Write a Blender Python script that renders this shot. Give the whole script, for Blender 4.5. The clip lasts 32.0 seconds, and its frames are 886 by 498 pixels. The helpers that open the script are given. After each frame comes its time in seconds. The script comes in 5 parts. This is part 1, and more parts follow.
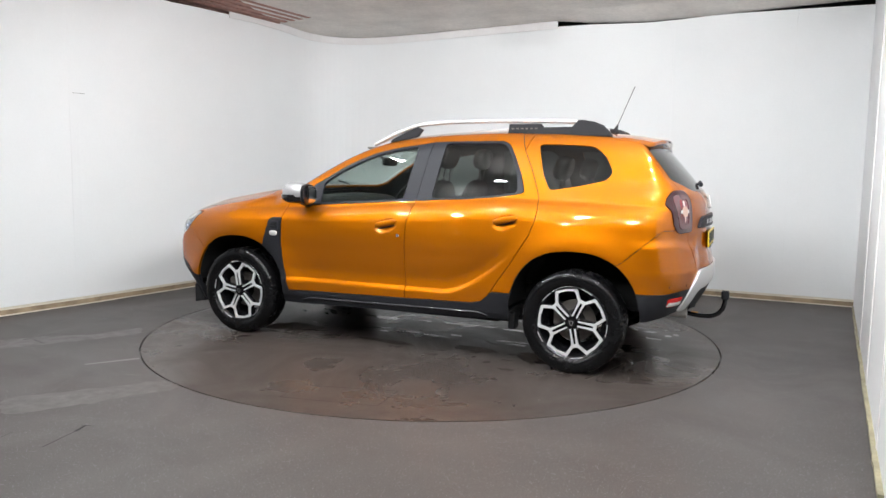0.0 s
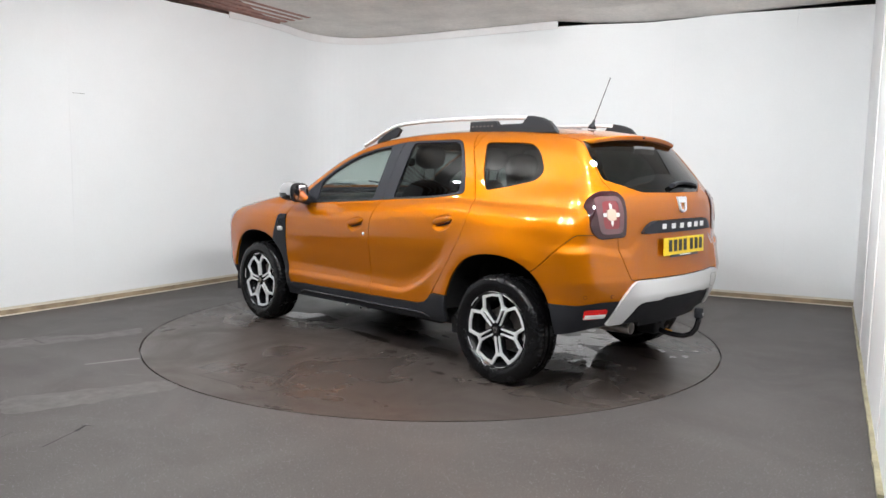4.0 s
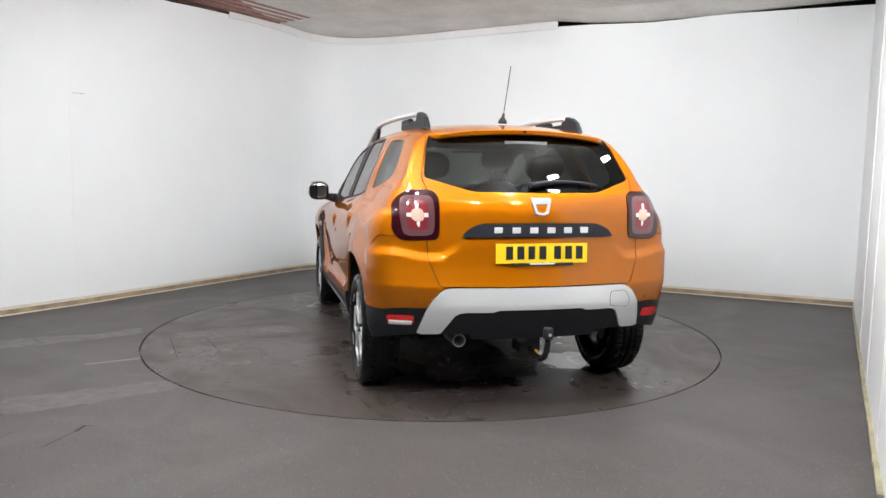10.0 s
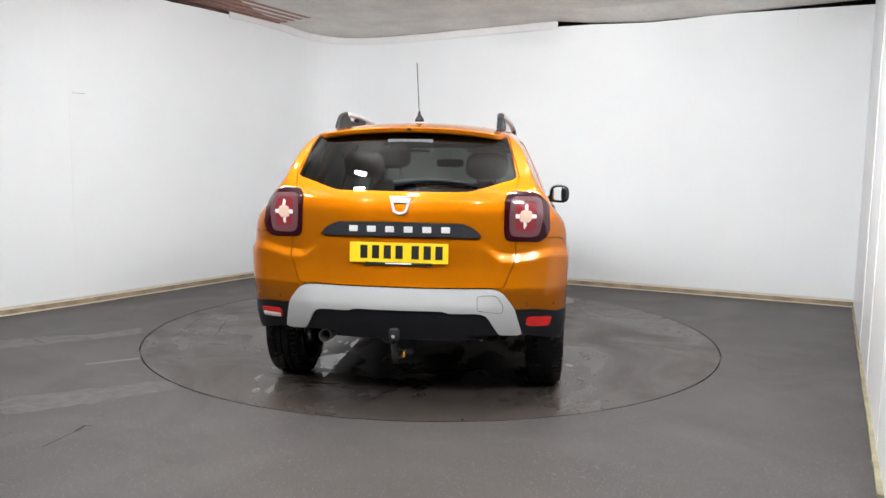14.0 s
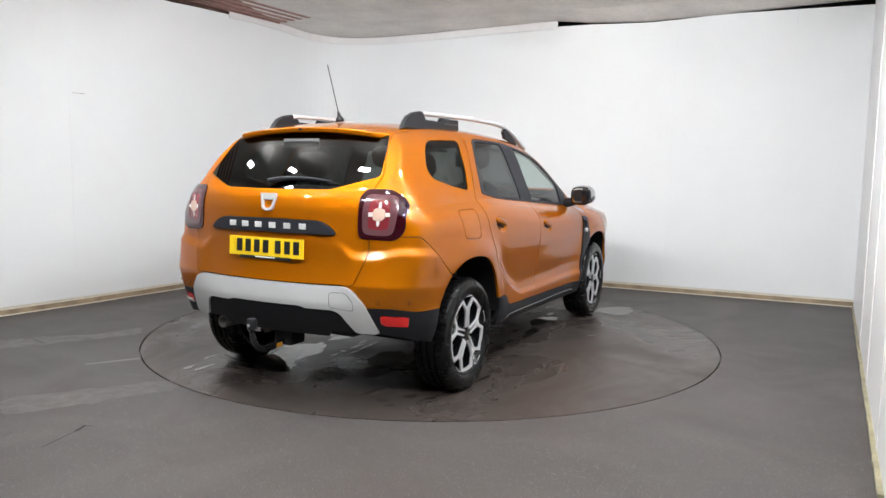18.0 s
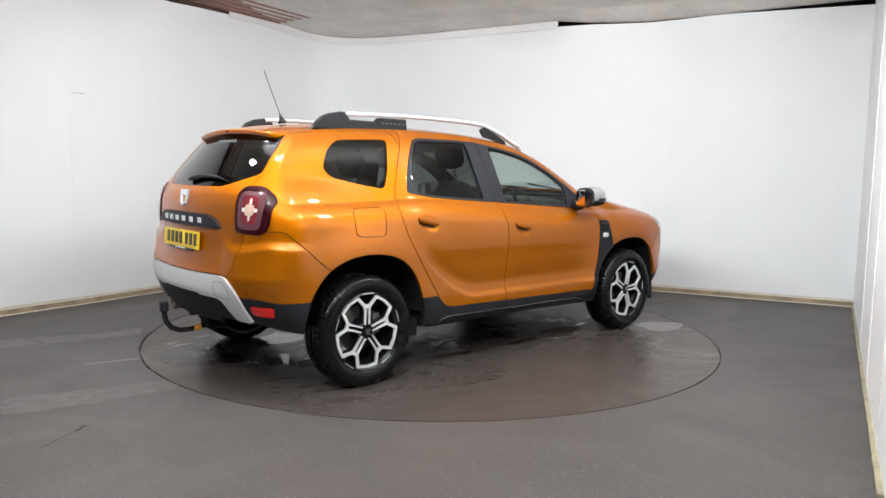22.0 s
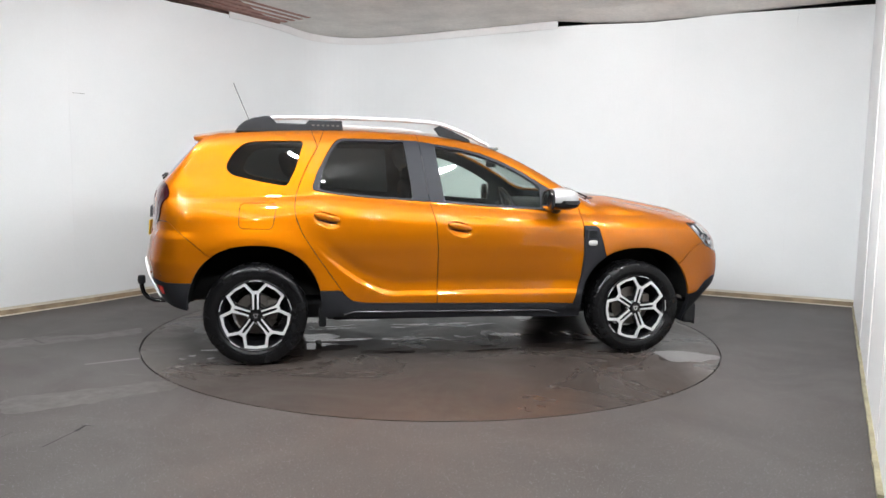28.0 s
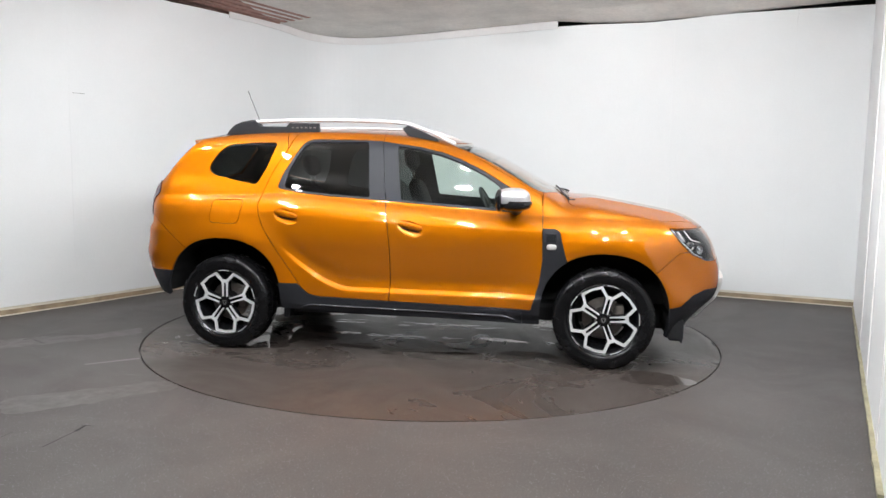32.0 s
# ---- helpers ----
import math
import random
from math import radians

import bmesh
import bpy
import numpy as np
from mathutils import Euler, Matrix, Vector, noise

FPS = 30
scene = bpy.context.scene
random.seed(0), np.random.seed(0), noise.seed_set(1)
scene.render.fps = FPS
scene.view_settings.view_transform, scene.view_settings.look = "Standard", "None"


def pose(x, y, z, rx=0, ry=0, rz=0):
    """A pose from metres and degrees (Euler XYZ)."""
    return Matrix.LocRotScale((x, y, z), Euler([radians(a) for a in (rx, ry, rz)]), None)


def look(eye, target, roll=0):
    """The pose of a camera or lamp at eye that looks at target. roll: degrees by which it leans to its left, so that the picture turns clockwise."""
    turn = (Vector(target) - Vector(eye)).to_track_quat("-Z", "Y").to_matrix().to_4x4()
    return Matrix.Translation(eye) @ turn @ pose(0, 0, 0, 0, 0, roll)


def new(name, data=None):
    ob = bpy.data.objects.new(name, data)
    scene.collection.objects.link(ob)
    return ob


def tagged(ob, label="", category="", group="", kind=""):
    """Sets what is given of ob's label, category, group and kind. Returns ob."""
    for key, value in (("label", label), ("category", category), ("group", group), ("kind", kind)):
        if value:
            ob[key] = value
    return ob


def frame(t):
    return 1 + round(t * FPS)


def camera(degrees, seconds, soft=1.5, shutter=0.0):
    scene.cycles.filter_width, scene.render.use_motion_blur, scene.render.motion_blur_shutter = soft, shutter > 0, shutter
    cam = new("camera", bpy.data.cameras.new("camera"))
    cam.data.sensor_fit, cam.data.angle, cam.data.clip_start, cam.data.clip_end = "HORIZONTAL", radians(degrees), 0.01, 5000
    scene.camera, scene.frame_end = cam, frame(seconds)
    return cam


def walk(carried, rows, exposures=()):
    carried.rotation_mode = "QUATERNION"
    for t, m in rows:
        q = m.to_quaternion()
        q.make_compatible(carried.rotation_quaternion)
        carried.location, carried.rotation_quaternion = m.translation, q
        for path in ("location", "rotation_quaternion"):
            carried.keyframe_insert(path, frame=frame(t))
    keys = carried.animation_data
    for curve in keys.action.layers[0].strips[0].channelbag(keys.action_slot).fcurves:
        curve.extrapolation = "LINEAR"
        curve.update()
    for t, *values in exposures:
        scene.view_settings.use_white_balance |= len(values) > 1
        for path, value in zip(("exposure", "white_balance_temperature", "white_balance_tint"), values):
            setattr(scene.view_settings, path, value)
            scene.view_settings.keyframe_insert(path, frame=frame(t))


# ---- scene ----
ROLL = 0.877
EXPOSURE = 0.0
LAMP_POWER = 975.0
FLOORC = (0.065, 0.0575, 0.0545)
# ring placed from reflections; the last lamp is added to lift the left floor
LIGHTS = [(2.20, -1.22), (1.50, -1.93), (0.92, -2.45), (-0.40, -2.80), (-1.02, -2.08), (-2.00, -1.50), (-2.70, -0.72), (-2.35, -2.70)]
# unseen fill lamps, added on the camera side to brighten the tail
FRONT_FILL = [(0.80, -4.6), (-0.85, -4.6), (1.70, -4.2), (-1.75, -4.2)]
TH = (72.3992, -83.753, -0.0226, 0.8157, 0.2696)
CAR_X, CAR_Y = -0.0123, -0.0822
PAINT = (0.425, 0.124, 0.0016)
PAINT_METAL = 0.66
cam = camera(62.46, 32.0, soft=1.5)
EYE = (0.0, -5.926, 1.3006)
AIM = (0.0799, 0.0394, 0.6649)
walk(cam, [(0.0, look(EYE, AIM, ROLL)), (32.0, look(EYE, AIM, ROLL))])

# ---- light ----
world = bpy.data.worlds.new("world")
scene.world = world
world.use_nodes = True
world.node_tree.nodes["Background"].inputs["Color"].default_value = (0.8, 0.85, 0.9, 1)
world.node_tree.nodes["Background"].inputs["Strength"].default_value = 0.02
scene.view_settings.exposure = EXPOSURE


# ---- materials ----
def mat(name, color, rough=0.5, metal=0.0, coat=0.0, coat_rough=0.03, ior=1.5, grain=0.0, grain_scale=200.0,
        bump=0.0, bump_scale=400.0, stain=0.0, stain_scale=3.0, rough_var=0.0, emit=0.0, alpha_tint=None, aniso=0.0):
    """A procedural surface: base colour with fine grain and broad stains, bump and roughness variation."""
    m = bpy.data.materials.new(name)
    m.use_nodes = True
    nt = m.node_tree
    b = nt.nodes["Principled BSDF"]
    b.inputs["Base Color"].default_value = (*color, 1)
    b.inputs["Roughness"].default_value = rough
    b.inputs["Metallic"].default_value = metal
    b.inputs["IOR"].default_value = ior
    b.inputs["Coat Weight"].default_value = coat
    b.inputs["Coat Roughness"].default_value = coat_rough
    if emit:
        b.inputs["Emission Color"].default_value = (*color, 1)
        b.inputs["Emission Strength"].default_value = emit
    tc = nt.nodes.new("ShaderNodeTexCoord")

    def noise_tex(scale, detail=4.0, rough_n=0.55):
        n = nt.nodes.new("ShaderNodeTexNoise")
        n.inputs["Scale"].default_value = scale
        n.inputs["Detail"].default_value = detail
        n.inputs["Roughness"].default_value = rough_n
        nt.links.new(tc.outputs["Object"], n.inputs["Vector"])
        return n

    def ranged(sock, lo, hi, a=0.3, z=0.7):
        r = nt.nodes.new("ShaderNodeMapRange")
        r.inputs["From Min"].default_value, r.inputs["From Max"].default_value = a, z
        r.inputs["To Min"].default_value, r.inputs["To Max"].default_value = lo, hi
        nt.links.new(sock, r.inputs["Value"])
        return r.outputs["Result"]

    fac = None
    if grain:
        fac = ranged(noise_tex(grain_scale).outputs["Fac"], 1 - grain, 1 + grain)
    if stain:
        s = ranged(noise_tex(stain_scale, 6.0, 0.65).outputs["Fac"], 1 - stain, 1 + stain * 0.6)
        if fac is None:
            fac = s
        else:
            mu = nt.nodes.new("ShaderNodeMath")
            mu.operation = "MULTIPLY"
            nt.links.new(fac, mu.inputs[0])
            nt.links.new(s, mu.inputs[1])
            fac = mu.outputs[0]
    if fac is not None:
        mix = nt.nodes.new("ShaderNodeVectorMath")
        mix.operation = "SCALE"
        mix.inputs[0].default_value = color
        nt.links.new(fac, mix.inputs["Scale"])
        nt.links.new(mix.outputs[0], b.inputs["Base Color"])
    if rough_var:
        nt.links.new(ranged(noise_tex(stain_scale * 1.7, 5.0, 0.6).outputs["Fac"], max(0.02, rough - rough_var), rough + rough_var), b.inputs["Roughness"])
    if bump:
        bn = nt.nodes.new("ShaderNodeBump")
        bn.inputs["Strength"].default_value = bump
        bn.inputs["Distance"].default_value = 0.002
        nt.links.new(noise_tex(bump_scale, 3.0).outputs["Fac"], bn.inputs["Height"])
        nt.links.new(bn.outputs[0], b.inputs["Normal"])
    return m


def glass_mat(name, tint, rough=0.0, power=5.0):
    """Thin tinted glass: a clear sheet that absorbs, with a mirror-like sheen on it."""
    m = bpy.data.materials.new(name)
    m.use_nodes = True
    nt = m.node_tree
    nt.nodes.remove(nt.nodes["Principled BSDF"])
    out = nt.nodes["Material Output"]
    tr = nt.nodes.new("ShaderNodeBsdfTransparent")
    tr.inputs["Color"].default_value = (*tint, 1)
    gl = nt.nodes.new("ShaderNodeBsdfGlossy")
    gl.inputs["Roughness"].default_value = rough
    gl.inputs["Color"].default_value = (1, 1, 1, 1)
    lw = nt.nodes.new("ShaderNodeLayerWeight")
    lw.inputs["Blend"].default_value = 0.5
    pw = nt.nodes.new("ShaderNodeMath")
    pw.operation = "POWER"
    pw.inputs[1].default_value = power
    nt.links.new(lw.outputs["Facing"], pw.inputs[0])
    fr = nt.nodes.new("ShaderNodeMath")
    fr.operation = "MULTIPLY_ADD"
    fr.inputs[1].default_value, fr.inputs[2].default_value = 0.93, 0.038
    nt.links.new(pw.outputs[0], fr.inputs[0])
    mx = nt.nodes.new("ShaderNodeMixShader")
    nt.links.new(fr.outputs[0], mx.inputs[0])
    nt.links.new(tr.outputs[0], mx.inputs[1])
    nt.links.new(gl.outputs[0], mx.inputs[2])
    nt.links.new(mx.outputs[0], out.inputs["Surface"])
    return m


M_WALL = mat("white_wall_paint", (0.79, 0.805, 0.815), 0.55, grain=0.01, grain_scale=60, stain=0.025, stain_scale=1.1, bump=0.15, bump_scale=90)
M_TRIM = mat("white_trim_paint", (0.74, 0.73, 0.73), 0.45, grain=0.02, stain=0.05, stain_scale=6)
M_SKIRT = mat("scuffed_tan_skirting", (0.34, 0.26, 0.17), 0.6, grain=0.12, grain_scale=30, stain=0.45, stain_scale=5, bump=0.3, bump_scale=60)
M_SKIRT_TOP = mat("cream_skirting_cap", (0.72, 0.67, 0.56), 0.5, grain=0.05, stain=0.15, stain_scale=9)
M_SEAL = mat("yellowed_sealant", (0.34, 0.31, 0.20), 0.5, grain=0.1, grain_scale=40, stain=0.35, stain_scale=8, bump=0.4, bump_scale=50)
M_CEIL = mat("grey_plaster", (0.78, 0.75, 0.715), 0.9, grain=0.05, grain_scale=28, stain=0.16, stain_scale=2.2, bump=0.5, bump_scale=25)
M_BOARD = mat("red_brown_board", (0.40, 0.22, 0.185), 0.7, grain=0.2, grain_scale=25, stain=0.3, stain_scale=5)
M_DRAPE = mat("dark_grey_wall", (0.16, 0.16, 0.165), 0.8, grain=0.05, grain_scale=40, stain=0.1, stain_scale=2)
M_CRACK = mat("grey_hairline", (0.25, 0.25, 0.25), 0.8, grain=0.2)
M_DARK = mat("dark_void", (0.02, 0.02, 0.02), 0.9, grain=0.2)
M_LAMP = mat("lamp_diffuser", (0.96, 0.985, 1.0), 0.5, emit=LAMP_POWER)
M_LAMPFRAME = mat("lamp_frame_white", (0.7, 0.7, 0.7), 0.4, grain=0.02)


def floor_mat(name, wet, shine=0.4, tone=(1.0, 1.0, 1.0), mica=(0.33, 0.335, 0.37)):
    """Grey-brown flecked vinyl, with glossy damp patches."""
    m = bpy.data.materials.new(name)
    m.use_nodes = True
    nt = m.node_tree
    L = nt.links.new
    b = nt.nodes["Principled BSDF"]
    tc = nt.nodes.new("ShaderNodeTexCoord")

    def tex(scale, detail=4.0, rough_n=0.55, dist=0.0):
        n = nt.nodes.new("ShaderNodeTexNoise")
        n.inputs["Scale"].default_value, n.inputs["Detail"].default_value = scale, detail
        n.inputs["Roughness"].default_value, n.inputs["Distortion"].default_value = rough_n, dist
        L(tc.outputs["Object"], n.inputs["Vector"])
        return n.outputs["Fac"]

    def ramp(sock, stops):
        r = nt.nodes.new("ShaderNodeValToRGB")
        e = r.color_ramp.elements
        e[0].position, e[0].color = stops[0][0], (*stops[0][1], 1)
        e[1].position, e[1].color = stops[-1][0], (*stops[-1][1], 1)
        for p, c in stops[1:-1]:
            q = e.new(p)
            q.color = (*c, 1)
        L(sock, r.inputs["Fac"])
        return r.outputs["Color"]

    def mixc(fac, a, c, mode="MIX"):
        x = nt.nodes.new("ShaderNodeMix")
        x.data_type, x.blend_type = "RGBA", mode
        if isinstance(fac, float):
            x.inputs[0].default_value = fac
        else:
            L(fac, x.inputs[0])
        for k, s in ((6, a), (7, c)):
            if isinstance(s, tuple):
                x.inputs[k].default_value = (*s, 1)
            else:
                L(s, x.inputs[k])
        return x.outputs[2]

    def g(v):
        return (v, v, v)

    FC = tuple(a * c for a, c in zip(FLOORC, tone))
    base = ramp(tex(1.3, 7, 0.62, 0.6), [(0.30, (FC[0] * 0.86, FC[1] * 0.86, FC[2] * 0.87)), (0.55, FC), (0.75, (FC[0] * 1.10, FC[1] * 1.08, FC[2] * 1.06))])
    grain = ramp(tex(130, 4, 0.7), [(0.3, g(0.50)), (0.7, g(1.50))])
    col = mixc(1.0, base, grain, "MULTIPLY")
    # mica flecks
    vo = nt.nodes.new("ShaderNodeTexVoronoi")
    vo.inputs["Scale"].default_value = 92
    L(tc.outputs["Object"], vo.inputs["Vector"])
    fl = ramp(vo.outputs["Distance"], [(0.0, g(1)), (0.13, g(1)), (0.17, g(0))])
    pick = ramp(vo.outputs["Color"], [(0.0, g(0)), (0.42, g(0)), (0.46, g(1))])
    fleck = mixc(1.0, fl, pick, "MULTIPLY")
    col = mixc(fleck, col, mica)
    L(col, b.inputs["Base Color"])
    damp = ramp(tex(1.1, 5, 0.6, 1.2), wet)
    b.inputs["Specular IOR Level"].default_value = shine
    L(damp, b.inputs["Roughness"])
    bn = nt.nodes.new("ShaderNodeBump")
    bn.inputs["Strength"].default_value = 0.25
    bn.inputs["Distance"].default_value = 0.002
    L(tex(260, 2), bn.inputs["Height"])
    L(bn.outputs[0], b.inputs["Normal"])
    return m


M_FLOOR = floor_mat("flecked_vinyl", [(0.35, (0.46,) * 3), (0.65, (0.56,) * 3)])
M_DISC = floor_mat("damp_flecked_vinyl", [(0.36, (0.22,) * 3), (0.66, (0.46,) * 3)], 0.24, (0.82, 0.75, 0.70), (0.11, 0.10, 0.10))


# ---- mesh helpers ----
def obj(name, bm, material, parent=None, label="", smooth=False):
    me = bpy.data.meshes.new(name)
    if smooth:
        for f in bm.faces:
            f.smooth = True
    bm.to_mesh(me)
    bm.free()
    for m in (material if isinstance(material, (list, tuple)) else [material]):
        me.materials.append(m)
    ob = new(name, me)
    if parent is not None:
        ob.parent = parent
    if label:
        ob["label"] = label
    return ob


def part(name, bm, material, parent, label="", smooth=False):
    return obj(name, bm, material, parent, label, smooth)


def thing(name, label, category, group="", m=None):
    e = new(name)
    e.empty_display_size = 0.1
    if m is not None:
        e.matrix_basis = m
    return tagged(e, label, category, group)


def box_bm(cx, cy, cz, sx, sy, sz, bevel=0.0, seg=2, bm=None, rot=None):
    own = bm is None
    bm = bm or bmesh.new()
    r = bmesh.ops.create_cube(bm, size=1.0)
    vs = r["verts"]
    bmesh.ops.scale(bm, vec=(sx, sy, sz), verts=vs)
    if bevel:
        es = list({e for v in vs for e in v.link_edges})
        r2 = bmesh.ops.bevel(bm, geom=es, offset=bevel, segments=seg, affect="EDGES", profile=0.5)
        vs = list({v for f in r2["faces"] for v in f.verts} | {v for v in vs if v.is_valid})
    if rot is not None:
        bmesh.ops.transform(bm, matrix=rot, verts=vs)
    bmesh.ops.translate(bm, vec=(cx, cy, cz), verts=vs)
    return bm


def ribbon(points, z0, z1, thick, bm=None):
    # z0 and z1 may be one height or a function of the plan point
    """An upright wall along a plan line, with thickness to its left."""
    bm = bm or bmesh.new()
    n = len(points)
    nor = []
    for i in range(n):
        a, b = points[max(i - 1, 0)], points[min(i + 1, n - 1)]
        d = Vector((b[0] - a[0], b[1] - a[1])).normalized()
        nor.append(Vector((-d.y, d.x)))
    ring = []
    for (x, y), m in zip(points, nor):
        a0, a1 = (q((x, y)) if callable(q) else q for q in (z0, z1))
        ring.append([bm.verts.new((x, y, a0)), bm.verts.new((x, y, a1)), bm.verts.new((x + m.x * thick, y + m.y * thick, a1)), bm.verts.new((x + m.x * thick, y + m.y * thick, a0))])
    for a, b in zip(ring, ring[1:]):
        for k in range(4):
            bm.faces.new((a[k], b[k], b[(k + 1) % 4], a[(k + 1) % 4]))
    bm.faces.new(ring[0])
    bm.faces.new(ring[-1][::-1])
    bmesh.ops.recalc_face_normals(bm, faces=bm.faces)
    return bm


# ---- the room ----
CEIL_Z = 3.045


def arc_pts(p, q, corner, n=14):
    """A smooth bend from p to q with its tangents meeting in corner."""
    out = []
    for i in range(n + 1):
        s = i / n
        out.append(tuple((1 - s) ** 2 * a + 2 * s * (1 - s) * c + s * s * b for a, b, c in zip(p, q, corner)))
    return out


# the long painted wall: runs from the unseen side, bends once round a soft corner, and ends in a hard one
LEFT0 = (-6.9, -2.95)
BEND_A, BEND_C, BEND_B = (-1.80, 3.345), (-1.40, 3.985), (-0.55, 3.58)
BACK_END = (4.27, 1.254)
line = [LEFT0, (-5.3, -1.30), (-3.709, 0.290), (-3.279, 0.925), (-2.785, 1.735), (-2.373, 2.420)] + arc_pts(BEND_A, BEND_B, BEND_C) + [(2.10, 2.31), BACK_END]


def at_length(pts, s):
    for a, b in zip(pts, pts[1:]):
        l = math.hypot(b[0] - a[0], b[1] - a[1])
        if s <= l:
            return (a[0] + (b[0] - a[0]) * s / l, a[1] + (b[1] - a[1]) * s / l)
        s -= l
    return pts[-1]


def sub_line(pts, s0, s1, step=0.08):
    n = max(1, int((s1 - s0) / step))
    return [at_length(pts, s0 + (s1 - s0) * i / n) for i in range(n + 1)]


def length_to(pts, p):
    best, acc, out = 1e9, 0.0, 0.0
    for a, b in zip(pts, pts[1:]):
        l = math.hypot(b[0] - a[0], b[1] - a[1])
        u = max(0, min(1, ((p[0] - a[0]) * (b[0] - a[0]) + (p[1] - a[1]) * (b[1] - a[1])) / l ** 2))
        d = math.hypot(a[0] + u * (b[0] - a[0]) - p[0], a[1] + u * (b[1] - a[1]) - p[1])
        if d < best:
            best, out = d, acc + u * l
        acc += l
    return out


TOTAL = length_to(line, BACK_END)
line = [(x + 0.0, y + 0.016) for x, y in line]
WALL_TOP = [(-6.0, 2.985), (-2.74, 2.988), (-2.55, 3.002), (-2.32, 3.008), (-1.87, 3.000), (-1.25, 2.950), (-0.52, 2.955), (0.85, 2.975), (1.40, 2.969), (1.76, 2.966), (2.05, 2.954), (2.32, 2.945), (2.59, 2.953), (2.85, 2.968), (3.10, 2.976), (4.4, 2.966)]
STRIP_TOP = [(-2.33, 3.057), (-2.12, 3.067), (-1.87, 3.052), (-1.59, 3.010), (-1.25, 2.991), (-0.89, 2.986), (-0.16, 2.992), (0.53, 3.011), (1.17, 3.026), (1.40, 3.029)]
CEIL_EDGE = [(1.40, 3.032), (1.76, 2.986), (2.30, 2.957), (2.85, 2.974), (3.10, 2.984), (3.57, 3.002), (4.27, 3.030)]


def height(rows, x):
    """The height at x on a line of (x, height) pairs."""
    return float(np.interp(x, [a for a, _ in rows], [h for _, h in rows]))


def wall_top(p):
    """The uneven top of the painted wall."""
    return height(WALL_TOP, p[0])


def strip_top(p):
    return height(STRIP_TOP, p[0])


wall_back = tagged(new("wall_north"), "white painted board wall with a rounded corner", "wall", kind="structure")
s_seam = length_to(line, (-3.330, 0.865))
s_seam_b = length_to(line, (2.56, 2.09))
cuts = [0.0] + [s_seam - 1.22 * k for k in (3, 2, 1, 0)] + [s_seam_b + 1.19 * k for k in (0, 1)] + [TOTAL]
cuts = sorted(c for c in cuts if c >= 0)
for a, b in zip(cuts, cuts[1:]):
    part("panel", ribbon(sub_line(line, a + 0.0004, b - 0.0004), 0.075, wall_top, 0.012), M_WALL, wall_back)
part("backing", ribbon([(p[0] - 0.0, p[1]) for p in sub_line([(x, y) for x, y in line], 0, TOTAL)], 0.0, 2.84, 0.0115), M_TRIM, wall_back).location = (-0.004, 0.012, 0)
skirt = tagged(new("baseboard"), "scuffed tan skirting board with a cream cap", "skirting", kind="structure")


def inset(pts, d):
    """The plan line moved d metres to the right of its way, into the room."""
    out = []
    for i, p in enumerate(pts):
        a, b = pts[max(i - 1, 0)], pts[min(i + 1, len(pts) - 1)]
        t = Vector((b[0] - a[0], b[1] - a[1])).normalized()
        out.append((p[0] + t.y * d, p[1] - t.x * d))
    return out


base_line = inset(sub_line(line, 0, TOTAL - 0.004), 0.008)
part("board", ribbon(base_line, 0.0, 0.052, 0.02), M_SKIRT, skirt)
part("cap", ribbon(inset(base_line, 0.003), 0.052, 0.072, 0.022), M_SKIRT_TOP, skirt)
part("seal_bead", ribbon(inset(base_line, 0.008), 0.0, 0.010, 0.008), M_SKIRT_TOP, skirt)
# curved cover strip along the top of the bend
s0, s1 = length_to(line, (-2.325, 2.515)), length_to(line, (1.397, 2.663))
strip = tagged(new("trim"), "white cover strip along the top of the wall", "trim", kind="structure")
part("strip", ribbon(inset(sub_line(line, s0, s1), 0.018), lambda p: strip_top(p) - 0.086, strip_top, 0.014), M_TRIM, strip)
# short crack in the paint
cr = [(-3.315 + 0.0092 * i, 0.890 + 0.0136 * i) for i in range(8)]
part("scratch", ribbon(inset(cr, 0.0125 + 0.0), 1.959, 1.962, 0.006), M_CRACK, wall_back)

# right wall
RW0, RW1 = (4.205, 1.222), (1.81, -3.167)
wall_r = tagged(new("wall_east"), "white panelled wall with thin cover strips", "wall", kind="structure")
rdir = Vector((RW1[0] - RW0[0], RW1[1] - RW0[1]))
RL = rdir.length
rdir.normalize()


def on_right(s, off=0.0):
    return (RW0[0] + rdir.x * s + rdir.y * off, RW0[1] + rdir.y * s - rdir.x * off)


rcuts = [-0.2, 1.98, 3.18, 4.38, RL]
for a, b in zip(rcuts, rcuts[1:]):
    part("panel", ribbon([on_right(a + 0.001), on_right(b - 0.001)], 0.0, 3.3, 0.05), M_WALL, wall_r)
for s in rcuts[1:-1]:
    part("cover_strip", ribbon([on_right(s - 0.018, 0.006), on_right(s + 0.018, 0.006)], 0.03, 3.3, 0.007), M_TRIM, wall_r)
rng = random.Random(4)
bead = [on_right(0.02 + 5.0 * i / 60, 0.012 + 0.006 * rng.random() + 0.010 * i / 60) for i in range(60)]
part("sealant", ribbon(bead, 0.0, 0.022, 0.03), M_SEAL, wall_r, "yellowed sealant bead along the floor")

